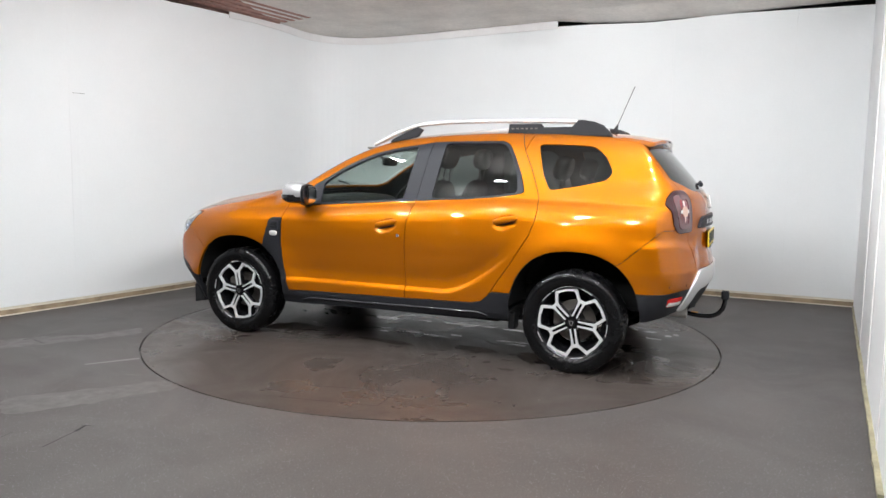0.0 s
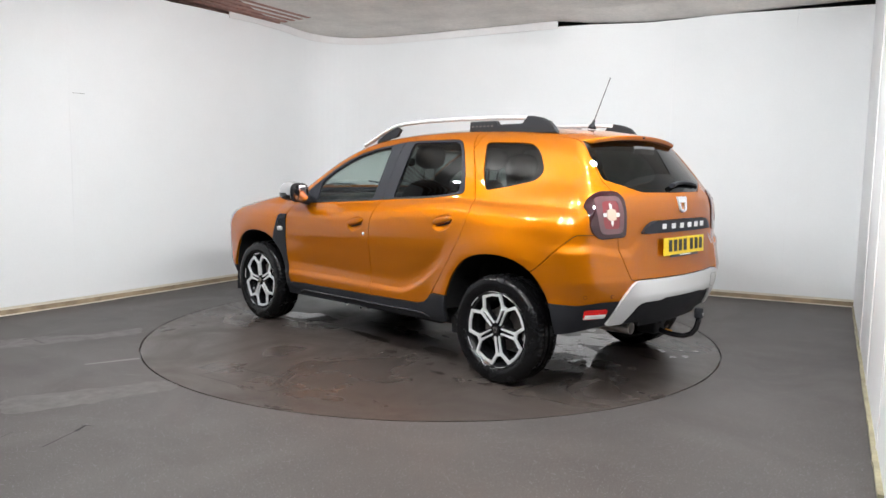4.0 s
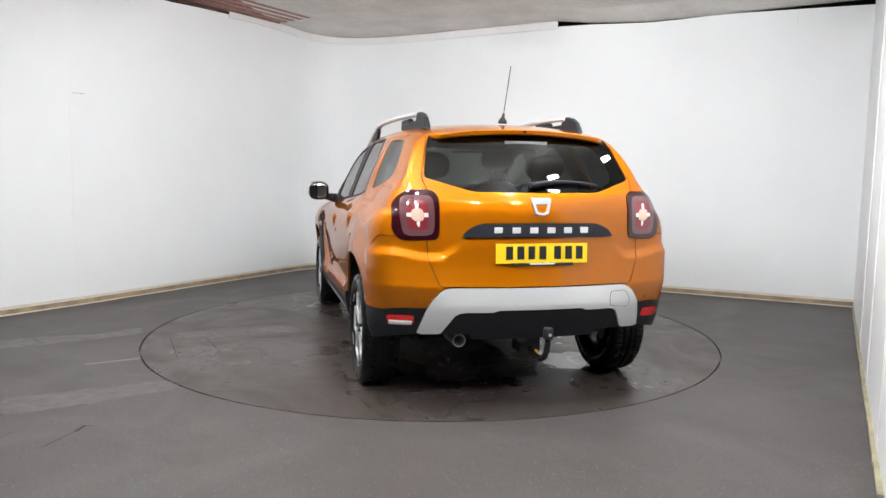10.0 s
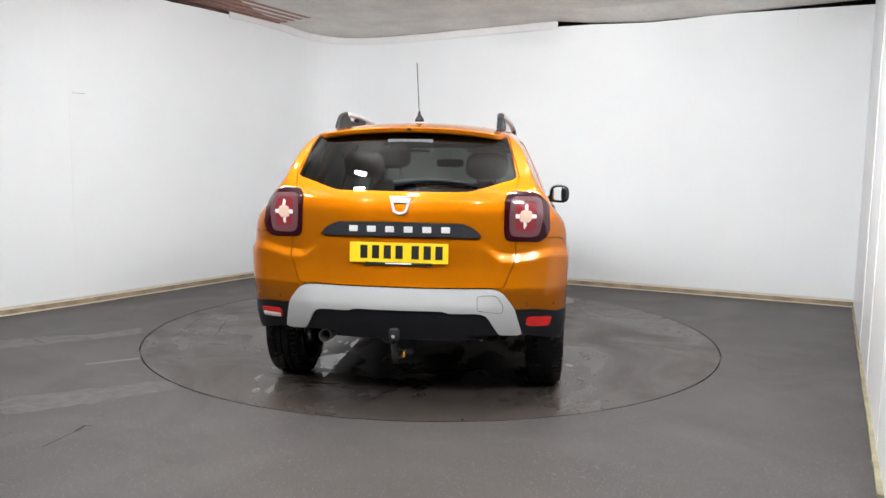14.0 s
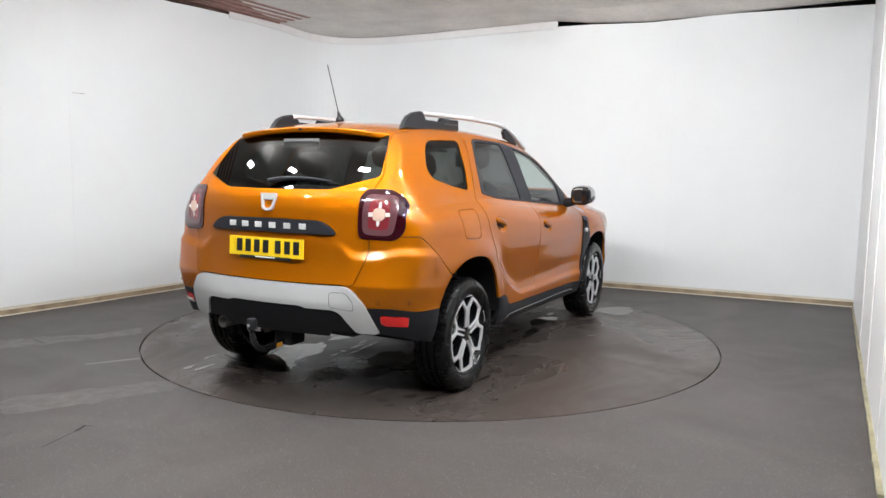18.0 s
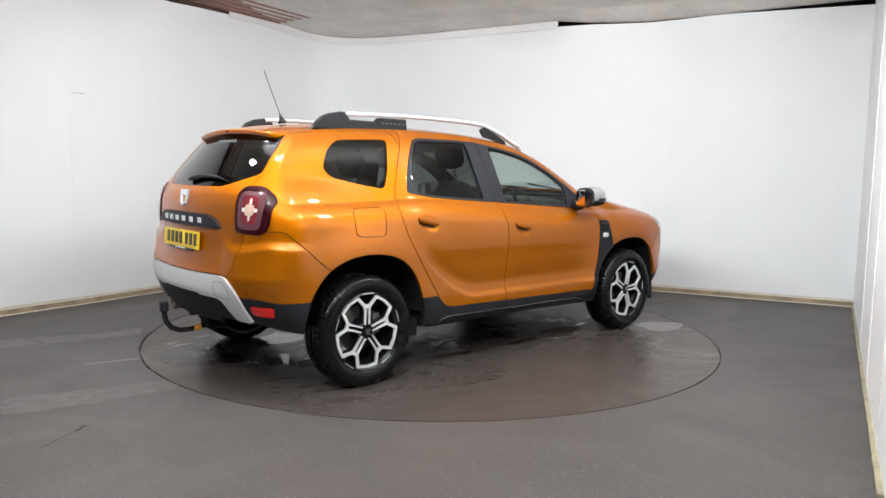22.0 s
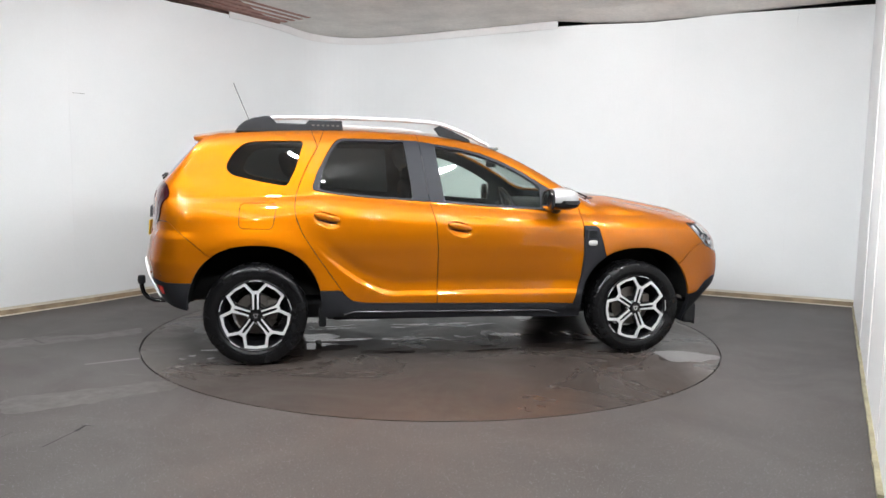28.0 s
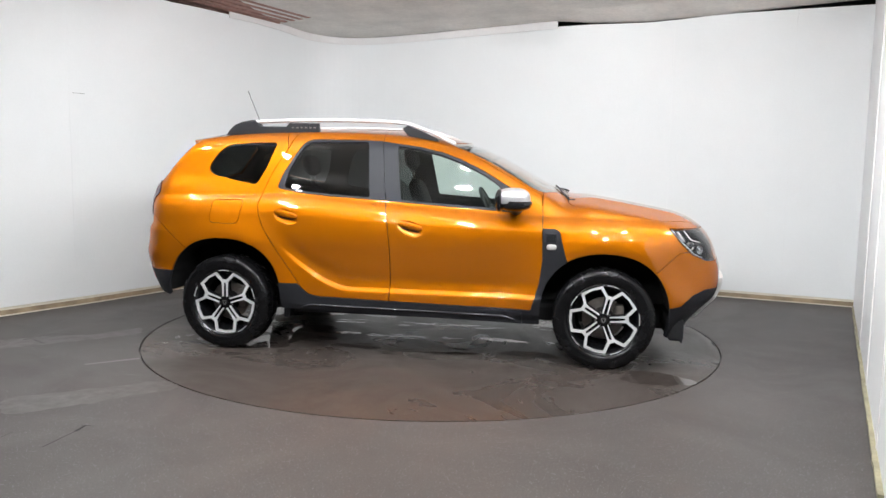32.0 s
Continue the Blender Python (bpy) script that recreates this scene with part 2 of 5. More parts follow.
# unseen walls added to close the room behind the camera, dark to keep reflections dark
tagged(obj("wall_side_east", ribbon([(1.84, -3.19), (2.75, -7.2)], 0.0, 3.3, 0.05), M_DRAPE), "unseen dark grey wall added beside the camera", "wall", kind="structure")
tagged(obj("wall_side_west", ribbon([(-2.75, -7.2), LEFT0], 0.0, 3.3, 0.05), M_DRAPE), "unseen dark grey wall added beside the camera", "wall", kind="structure")
tagged(obj("wall_south", ribbon([(2.75, -7.2), (-2.75, -7.2)], 0.0, 3.3, 0.05), M_DRAPE), "unseen dark grey wall added behind the camera", "wall", kind="structure")

# floor with a round cut-out for the turntable
DISC_R = 2.2287


def floor_sheet():
    bm = bmesh.new()
    n = 128
    inner = [bm.verts.new(((DISC_R + 0.0055) * math.cos(2 * math.pi * i / n), (DISC_R + 0.0055) * math.sin(2 * math.pi * i / n), 0)) for i in range(n)]
    deep = [bm.verts.new((v.co.x, v.co.y, -0.03)) for v in inner]
    outer = []
    for i in range(n):
        a = 2 * math.pi * i / n
        k = 12 / max(abs(math.cos(a)), abs(math.sin(a)))
        outer.append(bm.verts.new((k * math.cos(a), k * math.sin(a), 0)))
    for i in range(n):
        j = (i + 1) % n
        bm.faces.new((inner[i], outer[i], outer[j], inner[j]))
        bm.faces.new((inner[j], deep[j], deep[i], inner[i]))
    bm.faces.new(deep)
    bmesh.ops.recalc_face_normals(bm, faces=bm.faces)
    if max(bm.faces, key=lambda f: f.calc_area()).normal.z < 0:
        bmesh.ops.reverse_faces(bm, faces=bm.faces)
    return bm


floor_ob = tagged(obj("floor", floor_sheet(), M_FLOOR), "grey-brown flecked vinyl floor with faint scuffs", "floor", kind="structure")


# ceiling, built with its streaks as one mesh
def ceiling_sheet():
    """A sagging plaster sheet whose edge lies on the wall's top."""
    bm = bmesh.new()
    pts = sub_line(line, length_to(line, (-1.90, 3.20)), TOTAL, 0.1)
    outer, inner = inset(pts, -0.03), inset(pts, 0.45)
    rows = []
    for p, near, mid in zip(pts, outer, inner):
        low = strip_top(p) + 0.004 if p[0] < 1.40 else height(CEIL_EDGE, p[0])
        rows.append((bm.verts.new((near[0], near[1], low)), bm.verts.new((mid[0], mid[1], CEIL_Z)), bm.verts.new((near[0], near[1], CEIL_Z + 0.12))))
    for a, b in zip(rows, rows[1:]):
        bm.faces.new((a[0], b[0], b[1], a[1]))
        bm.faces.new((a[0], a[2], b[2], b[0]))
    far = [bm.verts.new((x, y, CEIL_Z)) for x, y in ((7, -1), (7, -11), (-9, -11), (-9, -4.2), (-2.10, 1.60), (-2.00, 2.50))]
    bm.faces.new([r[1] for r in rows] + far)
    bm.faces.new((rows[-1][0], rows[-1][1], far[0]))
    bm.faces.new((rows[0][0], rows[0][1], far[-1]))
    bmesh.ops.recalc_face_normals(bm, faces=bm.faces)
    return bm


ceiling = tagged(obj("ceiling", ceiling_sheet(), M_CEIL), "grey plastered ceiling with worn streaks", "ceiling", kind="structure")
# black sheet added over the room, keeps the gaps above the wall dark
tagged(obj("top_blocker", box_bm(0, -3, 3.36, 24, 24, 0.08), M_DARK), "dark sheet added above the ceiling to close the top", "deck", kind="structure")
boards = tagged(new("ceiling_boards"), "red-brown boards above the wall top", "boards", kind="structure")
for k in range(11):
    run = sub_line(line, length_to(line, (-4.4, -0.4)), length_to(line, (-1.93 - 0.020 * k, 3.20)), 0.2)
    part("board", ribbon(inset(run, -0.10 + 0.070 * k), lambda p: 3.040 + 0.012 * (k % 2), lambda p: 3.11, 0.060), M_BOARD, boards)


# floodlights under the ceiling, all out of view, aimed across the turntable
def floodlight(x, y, size=0.15, deep=0.056):
    m = look((x, y, 2.86), ((0.15 if x > 0 else -0.25) * x, 0.25 * y + 0.35, 0.45))
    e = thing("floodlight", "small white rectangular floodlight on a bracket, lit, out of view", "floodlight", "floodlights round the turntable", m)
    part("housing", box_bm(0, 0, 0.022, size + 0.04, deep + 0.04, 0.044, 0.008), M_LAMPFRAME, e)
    part("diffuser", box_bm(0, 0, -0.003, size, deep, 0.006, 0.002), M_LAMP, e, "glowing diffuser")
    up = m.to_3x3().inverted() @ Vector((0, 0, 1))
    br = bmesh.new()
    box_bm(0, 0, 0, 0.03, 0.02, 0.14, 0.003, bm=br, rot=up.to_track_quat("Z", "Y").to_matrix().to_4x4())
    bmesh.ops.translate(br, vec=Vector((0, 0, 0.03)) + up * 0.09, verts=br.verts)
    part("bracket", br, M_LAMPFRAME, e)
    return e


for x, y in LIGHTS:
    floodlight(x, y)
# added fill near the camera, larger than the ring lamps
for x, y in FRONT_FILL:
    floodlight(x, y, 0.19, 0.060)

# ---- turntable ----
turntable = thing("turntable", "round flush turntable covered in damp grey vinyl", "turntable")


def disc_bm(r, n=128, z0=-0.025, z1=0.0):
    bm = bmesh.new()
    a = [bm.verts.new((r * math.cos(2 * math.pi * i / n), r * math.sin(2 * math.pi * i / n), z1)) for i in range(n)]
    b = [bm.verts.new((v.co.x, v.co.y, z0)) for v in a]
    bm.faces.new(a)
    bm.faces.new(b[::-1])
    for i in range(n):
        j = (i + 1) % n
        bm.faces.new((a[j], a[i], b[i], b[j]))
    bmesh.ops.recalc_face_normals(bm, faces=bm.faces)
    return bm


part("deck", disc_bm(DISC_R - 0.0055), M_DISC, turntable)


# ---- car: materials ----
def paint_mat():
    """Orange metallic paint under clear lacquer, with fine flake."""
    m = mat("orange_metallic_paint", PAINT, 0.50, metal=0.0, coat=1.0, coat_rough=0.012, ior=1.45)
    nt = m.node_tree
    b = nt.nodes["Principled BSDF"]
    tc = nt.nodes.new("ShaderNodeTexCoord")
    vo = nt.nodes.new("ShaderNodeTexVoronoi")
    vo.inputs["Scale"].default_value = 900
    nt.links.new(tc.outputs["Object"], vo.inputs["Vector"])
    hs = nt.nodes.new("ShaderNodeMapRange")
    hs.inputs["To Min"].default_value, hs.inputs["To Max"].default_value = 0.82, 1.18
    nt.links.new(vo.outputs["Color"], hs.inputs["Value"])
    sc = nt.nodes.new("ShaderNodeVectorMath")
    sc.operation = "SCALE"
    sc.inputs[0].default_value = PAINT
    nt.links.new(hs.outputs["Result"], sc.inputs["Scale"])
    nt.links.new(sc.outputs[0], b.inputs["Base Color"])
    b.inputs["Metallic"].default_value = PAINT_METAL
    b.inputs["Specular IOR Level"].default_value = 0.0
    b.inputs["Coat IOR"].default_value = 1.5
    b.inputs["Specular Tint"].default_value = (0.75, 0.24, 0.01, 1)
    return m


def dull(m, level):
    m.node_tree.nodes["Principled BSDF"].inputs["Specular IOR Level"].default_value = level
    return m


M_PAINT = paint_mat()
M_CLAD = mat("dark_grey_plastic", (0.013, 0.0135, 0.016), 0.5, grain=0.15, grain_scale=500, bump=0.25, bump_scale=700, stain=0.12, stain_scale=4)
M_SATIN = mat("satin_black_trim", (0.017, 0.018, 0.023), 0.5, grain=0.06, grain_scale=300)
M_GLOSSBLACK = mat("gloss_black", (0.008, 0.008, 0.009), 0.08, grain=0.05, coat=0.4)
M_SILVER = mat("silver_satin_paint", (0.66, 0.66, 0.66), 0.38, metal=0.25, coat=0.15, coat_rough=0.2, grain=0.03, grain_scale=500)
M_CAP = mat("silver_mirror_cap", (0.42, 0.42, 0.43), 0.34, metal=0.6, coat=0.2, coat_rough=0.15, grain=0.04, grain_scale=500)
M_RAIL = mat("silver_roof_rail", (0.52, 0.52, 0.53), 0.36, metal=0.25, coat=0.2, coat_rough=0.15, grain=0.03, grain_scale=500)
M_EDGE = mat("sill_highlight_black", (0.030, 0.030, 0.036), 0.20, coat=0.5, grain=0.1)
M_MARK = mat("clear_marker_lens", (0.40, 0.39, 0.38), 0.12, coat=0.8, grain=0.15, grain_scale=160)
M_CHROME = mat("polished_chrome", (0.78, 0.79, 0.80), 0.08, metal=1.0, grain=0.02)
M_MACHINED = mat("machined_alloy", (0.74, 0.74, 0.75), 0.30, metal=0.45, grain=0.05, grain_scale=300, bump=0.05, bump_scale=900)
M_RIMBLACK = mat("rim_gloss_black", (0.006, 0.006, 0.007), 0.22, grain=0.05)
M_TYRE = mat("black_rubber", (0.005, 0.005, 0.0055), 0.24, grain=0.2, grain_scale=120, bump=0.18, bump_scale=300, stain=0.2, stain_scale=6, rough_var=0.10)
M_LINER = mat("black_liner_felt", (0.012, 0.012, 0.012), 0.85, grain=0.25, grain_scale=90, bump=0.3, bump_scale=150)
M_UNDER = mat("underbody_black", (0.015, 0.015, 0.016), 0.7, grain=0.2, grain_scale=60)
M_CABIN = mat("charcoal_cabin_plastic", (0.016, 0.0165, 0.018), 0.6, grain=0.1, grain_scale=300, bump=0.15, bump_scale=600)
M_HEADLINE = mat("grey_headlining", (0.14, 0.14, 0.135), 0.9, grain=0.05, grain_scale=200)
M_SEAT = mat("dark_seat_cloth", (0.012, 0.012, 0.013), 0.9, grain=0.25, grain_scale=350, bump=0.3, bump_scale=500)
M_STEEL = mat("brake_steel", (0.13, 0.115, 0.105), 0.45, metal=0.7, grain=0.1, stain=0.2, stain_scale=20)
M_EXH = mat("exhaust_steel", (0.42, 0.40, 0.38), 0.3, metal=0.9, grain=0.1, stain=0.3, stain_scale=20)
M_RED = mat("red_lens", (0.19, 0.022, 0.028), 0.15, coat=0.8, grain=0.06, grain_scale=120)
M_REFLECT = mat("red_reflector", (0.70, 0.010, 0.010), 0.12, coat=0.9, grain=0.1, grain_scale=180)
M_DARKRED = mat("smoked_red_lens", (0.026, 0.002, 0.005), 0.08, coat=0.6, grain=0.05)
M_ROSE = mat("rose_lens", (0.110, 0.047, 0.054), 0.10, coat=0.9, grain=0.05, grain_scale=150)
M_CLEARLENS = mat("white_lens", (0.70, 0.67, 0.64), 0.12, coat=0.8, grain=0.06, grain_scale=200)
M_PEACH = mat("peach_lens", (0.62, 0.44, 0.35), 0.15, coat=0.8, grain=0.1, grain_scale=250)
M_STICKER = mat("faded_sticker", (0.13, 0.135, 0.135), 0.5, grain=0.2, grain_scale=60)
M_YELLOW = mat("plate_yellow", (0.78, 0.54, 0.012), 0.35, grain=0.03, grain_scale=200)
M_PLATEBLACK = mat("plate_black", (0.012, 0.012, 0.012), 0.4, grain=0.05)
M_WHITE = mat("white_print", (0.75, 0.75, 0.75), 0.4, grain=0.03)
M_GLASS_FRONT = glass_mat("pale_green_glass", (0.77, 0.86, 0.82))
M_GLASS_SCREEN = glass_mat("windscreen_glass", (0.80, 0.88, 0.85), power=2.6)
M_GLASS_DARK = glass_mat("privacy_glass", (0.125, 0.137, 0.135))
M_GLASS_REAR = glass_mat("privacy_rear_glass", (0.095, 0.110, 0.105))
M_LENS = glass_mat("clear_lens", (0.86, 0.88, 0.90))
M_HEADIN = mat("headlamp_grey", (0.30, 0.31, 0.33), 0.25, metal=0.6, grain=0.15, grain_scale=30, stain=0.3, stain_scale=14)
M_MIRROR = mat("mirror_glass", (0.85, 0.86, 0.87), 0.01, metal=1.0, grain=0.01)


dull(M_TYRE, 0.24), dull(M_CLAD, 0.22), dull(M_SATIN, 0.22), dull(M_RIMBLACK, 0.35), dull(M_LINER, 0.1), dull(M_UNDER, 0.2)


# ---- car: the body's shape as one smooth form ----
def curve(xs, ys):
    """A smooth monotone curve through points."""
    xs, ys = np.array(xs, float), np.array(ys, float)
    h, d = np.diff(xs), np.diff(ys) / np.diff(xs)
    m = np.zeros(len(xs))
    m[1:-1] = np.where(d[:-1] * d[1:] > 0, 2 * d[:-1] * d[1:] / (d[:-1] + d[1:] + 1e-12), 0)
    m[0], m[-1] = d[0], d[-1]

    def f(q):
        q = np.clip(q, xs[0], xs[-1])
        i = np.clip(np.searchsorted(xs, q) - 1, 0, len(h) - 1)
        s = (q - xs[i]) / h[i]
        return ((1 + 2 * s) * (1 - s) ** 2 * ys[i] + s * (1 - s) ** 2 * h[i] * m[i] + s * s * (3 - 2 * s) * ys[i + 1] + s * s * (s - 1) * h[i] * m[i + 1])

    return f


def sstep(a, b, q):
    s = np.clip((q - a) / (b - a), 0, 1)
    return s * s * (3 - 2 * s)


width_z = curve([0.15, 0.24, 0.30, 0.42, 0.58, 0.70, 0.80, 0.88, 0.94, 1.00, 1.05, 1.085, 1.11, 1.20, 1.30, 1.40, 1.491, 1.56, 1.66],
                [0.80, 0.83, 0.848, 0.853, 0.856, 0.868, 0.884, 0.889, 0.886, 0.868, 0.834, 0.797, 0.787, 0.755, 0.7165, 0.676, 0.635, 0.602, 0.555])
belt_x = curve([-2.2, -1.5, -1.13, -0.93, -0.2, 0.5, 0.77, 1.2, 2.0], [1.12, 1.135, 1.145, 1.155, 1.105, 1.058, 1.04, 1.03, 1.00])
top_x = curve([-2.3, -1.75, -1.6, -1.4, -1.1, -0.7, -0.3, 0.0, 0.15, 0.30, 0.45, 0.60, 0.75, 0.90, 1.00, 1.10, 1.25, 1.40, 1.62, 1.83, 1.95, 2.04, 2.14],
              [1.46, 1.548, 1.572, 1.592, 1.610, 1.618, 1.607, 1.584, 1.562, 1.524, 1.470, 1.402, 1.325, 1.242, 1.188, 1.150, 1.128, 1.105, 1.066, 1.026, 0.998, 0.958, 0.88])
rear_z = curve([0.15, 0.30, 0.42, 0.52, 0.60, 0.685, 0.72, 0.82, 0.98, 1.08, 1.14, 1.18, 1.21, 1.30, 1.40, 1.50, 1.56, 1.62],
               [-1.90, -1.98, -2.05, -2.10, -2.124, -2.121, -2.114, -2.098, -2.088, -2.082, -2.068, -2.046, -2.020, -1.945, -1.858, -1.767, -1.711, -1.65])
front_z = curve([0.15, 0.30, 0.40, 0.50, 0.60, 0.68, 0.76, 0.85, 0.92, 0.98, 1.05], [1.90, 1.97, 2.055, 2.145, 2.17, 2.165, 2.14, 2.12, 2.10, 2.065, 1.98])


def half_width(x, z):
    lift = (belt_x(x) - 1.11) * sstep(0.80, 1.04, z) * (1 - sstep(1.18, 1.5, z))
    w = width_z(z - lift)
    w = w - 0.022 * sstep(-0.95, -1.35, x) * sstep(1.10, 1.25, z) - 0.012 * sstep(-1.3, -1.9, x) * sstep(1.15, 1.3, z)
    # shoulder fold between the side window and the tail lamp
    w = w + 0.012 * sstep(-1.30, -1.75, x) * (1 - sstep(1.15, 1.27, z)) * sstep(0.92, 1.12, z)
    # shelf of the rear bumper below the lamp
    w = w + 0.016 * sstep(-1.62, -1.86, x) * sstep(0.0, 0.065, 0.90 - z) * sstep(0.56, 0.70, z)
    # swelling round the wheels
    for xh, amp in ((1.337, 0.034), (-1.337, 0.040)):
        r = np.sqrt((x - xh) ** 2 + ((z - 0.34) * 0.98) ** 2)
        w = w + amp * np.exp(-((r - 0.45) / 0.13) ** 2) * sstep(0.2, 0.5, z)
    # ledge low on the doors, which sweeps up behind the rear door
    edge = 0.468 + 0.9 * np.clip(-0.42 - x, 0, 1) ** 1.6
    band = sstep(-0.98, -0.72, x) * (1 - sstep(0.86, 0.97, x)) * sstep(0.30, 0.36, z)
    w = w + band * 0.016 * (1 - sstep(edge - 0.020, edge + 0.020, z)) * (1 - sstep(0.75, 0.9, z))
    w = w - band * 0.010 * np.exp(-((z - edge - 0.07) / 0.06) ** 2) * (1 - sstep(0.8, 0.95, z))
    # hollows behind the door handles
    for xc, zc in ((-0.870, 0.967), (0.025, 0.907)):
        e = ((x - xc) / 0.088) ** 2 + ((z - zc + 0.22 * (x - xc)) / 0.050) ** 2
        w = w - 0.017 * (1 - sstep(0.20, 1.05, e))
    # the nose draws in
    w = w - 0.14 * np.clip(x - 1.42, 0, 1) ** 2 - 0.03 * sstep(1.0, 1.9, x) * sstep(0.8, 1.0, z)
    # the sill is a separate moulding that stands out a little
    return w


def top_of(x, y):
    hood = sstep(1.05, 1.25, x)
    t = top_x(x) + 0.014 * hood - (0.145 - 0.045 * hood) * y * y - 0.10 * np.abs(y) ** 4
    # two soft ridges along the bonnet
    t = t + 0.012 * np.exp(-((np.abs(y) - 0.42) / 0.09) ** 2) * sstep(1.12, 1.3, x) * (1 - sstep(1.75, 2.0, x))
    return t


def rear_of(y, z):
    r = rear_z(z) + 0.235 * y * y + 0.12 * np.clip(np.abs(y) - 0.55, 0, 1) ** 2
    # below the lamps and the moulding the panel swells out again, along a folded edge
    ya = np.abs(y)
    edge = 0.955 - 0.075 * np.clip((ya - 0.425) / 0.11, 0, 1) + 0.030 * np.clip((ya - 0.64) / 0.14, 0, 1)
    swell = sstep(0.0, 0.060, edge - z) * sstep(0.56, 0.70, z)
    return r - (0.004 + 0.016 * sstep(0.42, 0.58, ya)) * swell


def front_of(y, z):
    return front_z(z) - 0.17 * y * y - 0.25 * np.clip(np.abs(y) - 0.5, 0, 1) ** 2


def smax(a, b, k):
    h = np.clip(1 - np.abs(a - b) / k, 0, 1)
    return np.maximum(a, b) + h * h * k * 0.25


def field(p):
    x, y, z = p[..., 0], np.abs(p[..., 1]), p[..., 2]
    s = y - half_width(x, z)
    t = z - top_of(x, y)
    a = smax(s, t, 0.085 - 0.045 * sstep(1.10, 1.30, x))
    r = rear_of(y, z) - x
    f = x - front_of(y, z)
    a = smax(a, r * 0.95, 0.13 - 0.095 * sstep(1.12, 1.35, z))
    return smax(a, f * 0.9, 0.16)


def slope(p, e=0.0015):
    g = np.stack([field(p + np.array(d) * e) - field(p - np.array(d) * e) for d in ((1, 0, 0), (0, 1, 0), (0, 0, 1))], -1)
    g[np.abs(p[:, 1]) < 1e-5, 1] = 0
    return g / np.linalg.norm(g, axis=-1, keepdims=True)


class Skin:
    """One half of the body as a net that can be cut along outlines and taken apart into panels."""

    def __init__(self, other=None):
        if other is not None:
            self.v, self.f, self.tag = list(other.v), list(other.f), list(other.tag)
            return
        us = [("f", a) for a in np.linspace(0, 90, 56)[:-1]] + [("s", x) for x in np.linspace(1.35, -1.35, 180)] + [("r", a) for a in np.linspace(90, 180, 70)[1:]]
        vs = [("z", z) for z in np.linspace(0.19, 0.70, 42)] + [("e", a) for a in np.linspace(0, 90, 118)[1:]]
        o, d = np.zeros((len(us), len(vs), 3)), np.zeros((len(us), len(vs), 3))
        for i, (k, u) in enumerate(us):
            ox = u if k == "s" else (1.35 if k == "f" else -1.35)
            ang = radians(90 if k == "s" else u)
            for j, (q, v) in enumerate(vs):
                o[i, j] = (ox, 0, v if q == "z" else 0.70)
                el = 0 if q == "z" else radians(v)
                d[i, j] = (math.cos(ang) * math.cos(el), math.sin(ang) * math.cos(el), math.sin(el))
        lo, hi = np.zeros(o.shape[:2]), np.full(o.shape[:2], 1.6)
        for _ in range(34):
            mid = (lo + hi) / 2
            inside = field(o + d * mid[..., None]) < 0
            lo, hi = np.where(inside, mid, lo), np.where(inside, hi, mid)
        p = o + d * ((lo + hi) / 2)[..., None]
        p[np.abs(p[..., 1]) < 1e-6, 1] = 0
        self.v = [tuple(q) for q in p.reshape(-1, 3)]
        m = len(vs)
        self.f, self.tag = [], []
        for i in range(len(us) - 1):
            for j in range(m - 1):
                self.f.append((i * m + j, i * m + j + 1, (i + 1) * m + j + 1, (i + 1) * m + j))
                self.tag.append("shell")

    def cut(self, outline, into, among, axes="xz", where=None):
        """Faces inside the outline, seen along the third axis, get the tag into."""
        ia, ib = "xyz".index(axes[0]), "xyz".index(axes[1])
        V = np.array(self.v)
        P = np.array(outline)
        near = (V[:, ia] > P[:, 0].min() - 0.06) & (V[:, ia] < P[:, 0].max() + 0.06) & (V[:, ib] > P[:, 1].min() - 0.06) & (V[:, ib] < P[:, 1].max() + 0.06)
        s = np.ones(len(V))
        s[near] = signed(outline, V[near, ia], V[near, ib])
        s = np.where(np.abs(s) < 3e-4, 0, s).tolist()
        made, nf, nt = {}, [], []

        def cross(a, b):
            key = (min(a, b), max(a, b))
            if key not in made:
                u = s[a] / (s[a] - s[b])
                self.v.append(tuple(V[a] + (V[b] - V[a]) * u))
                made[key] = len(self.v) - 1
            return made[key]

        for f, t in zip(self.f, self.tag):
            if t not in among:
                nf.append(f), nt.append(t)
                continue
            q = [s[i] for i in f]
            if min(q) >= 0 or (where is not None and not where(self.v[f[0]])):
                nf.append(f), nt.append(t)
            elif max(q) <= 0:
                nf.append(f), nt.append(into)
            else:
                ins, out = [], []
                for a, b in zip(f, f[1:] + f[:1]):
                    if s[a] <= 0:
                        ins.append(a)
                    if s[a] >= 0:
                        out.append(a)
                    if s[a] * s[b] < 0:
                        x = cross(a, b)
                        ins.append(x), out.append(x)
                if len(ins) > 2:
                    nf.append(tuple(ins)), nt.append(into)
                if len(out) > 2:
                    nf.append(tuple(out)), nt.append(t)
        self.f, self.tag = nf, nt


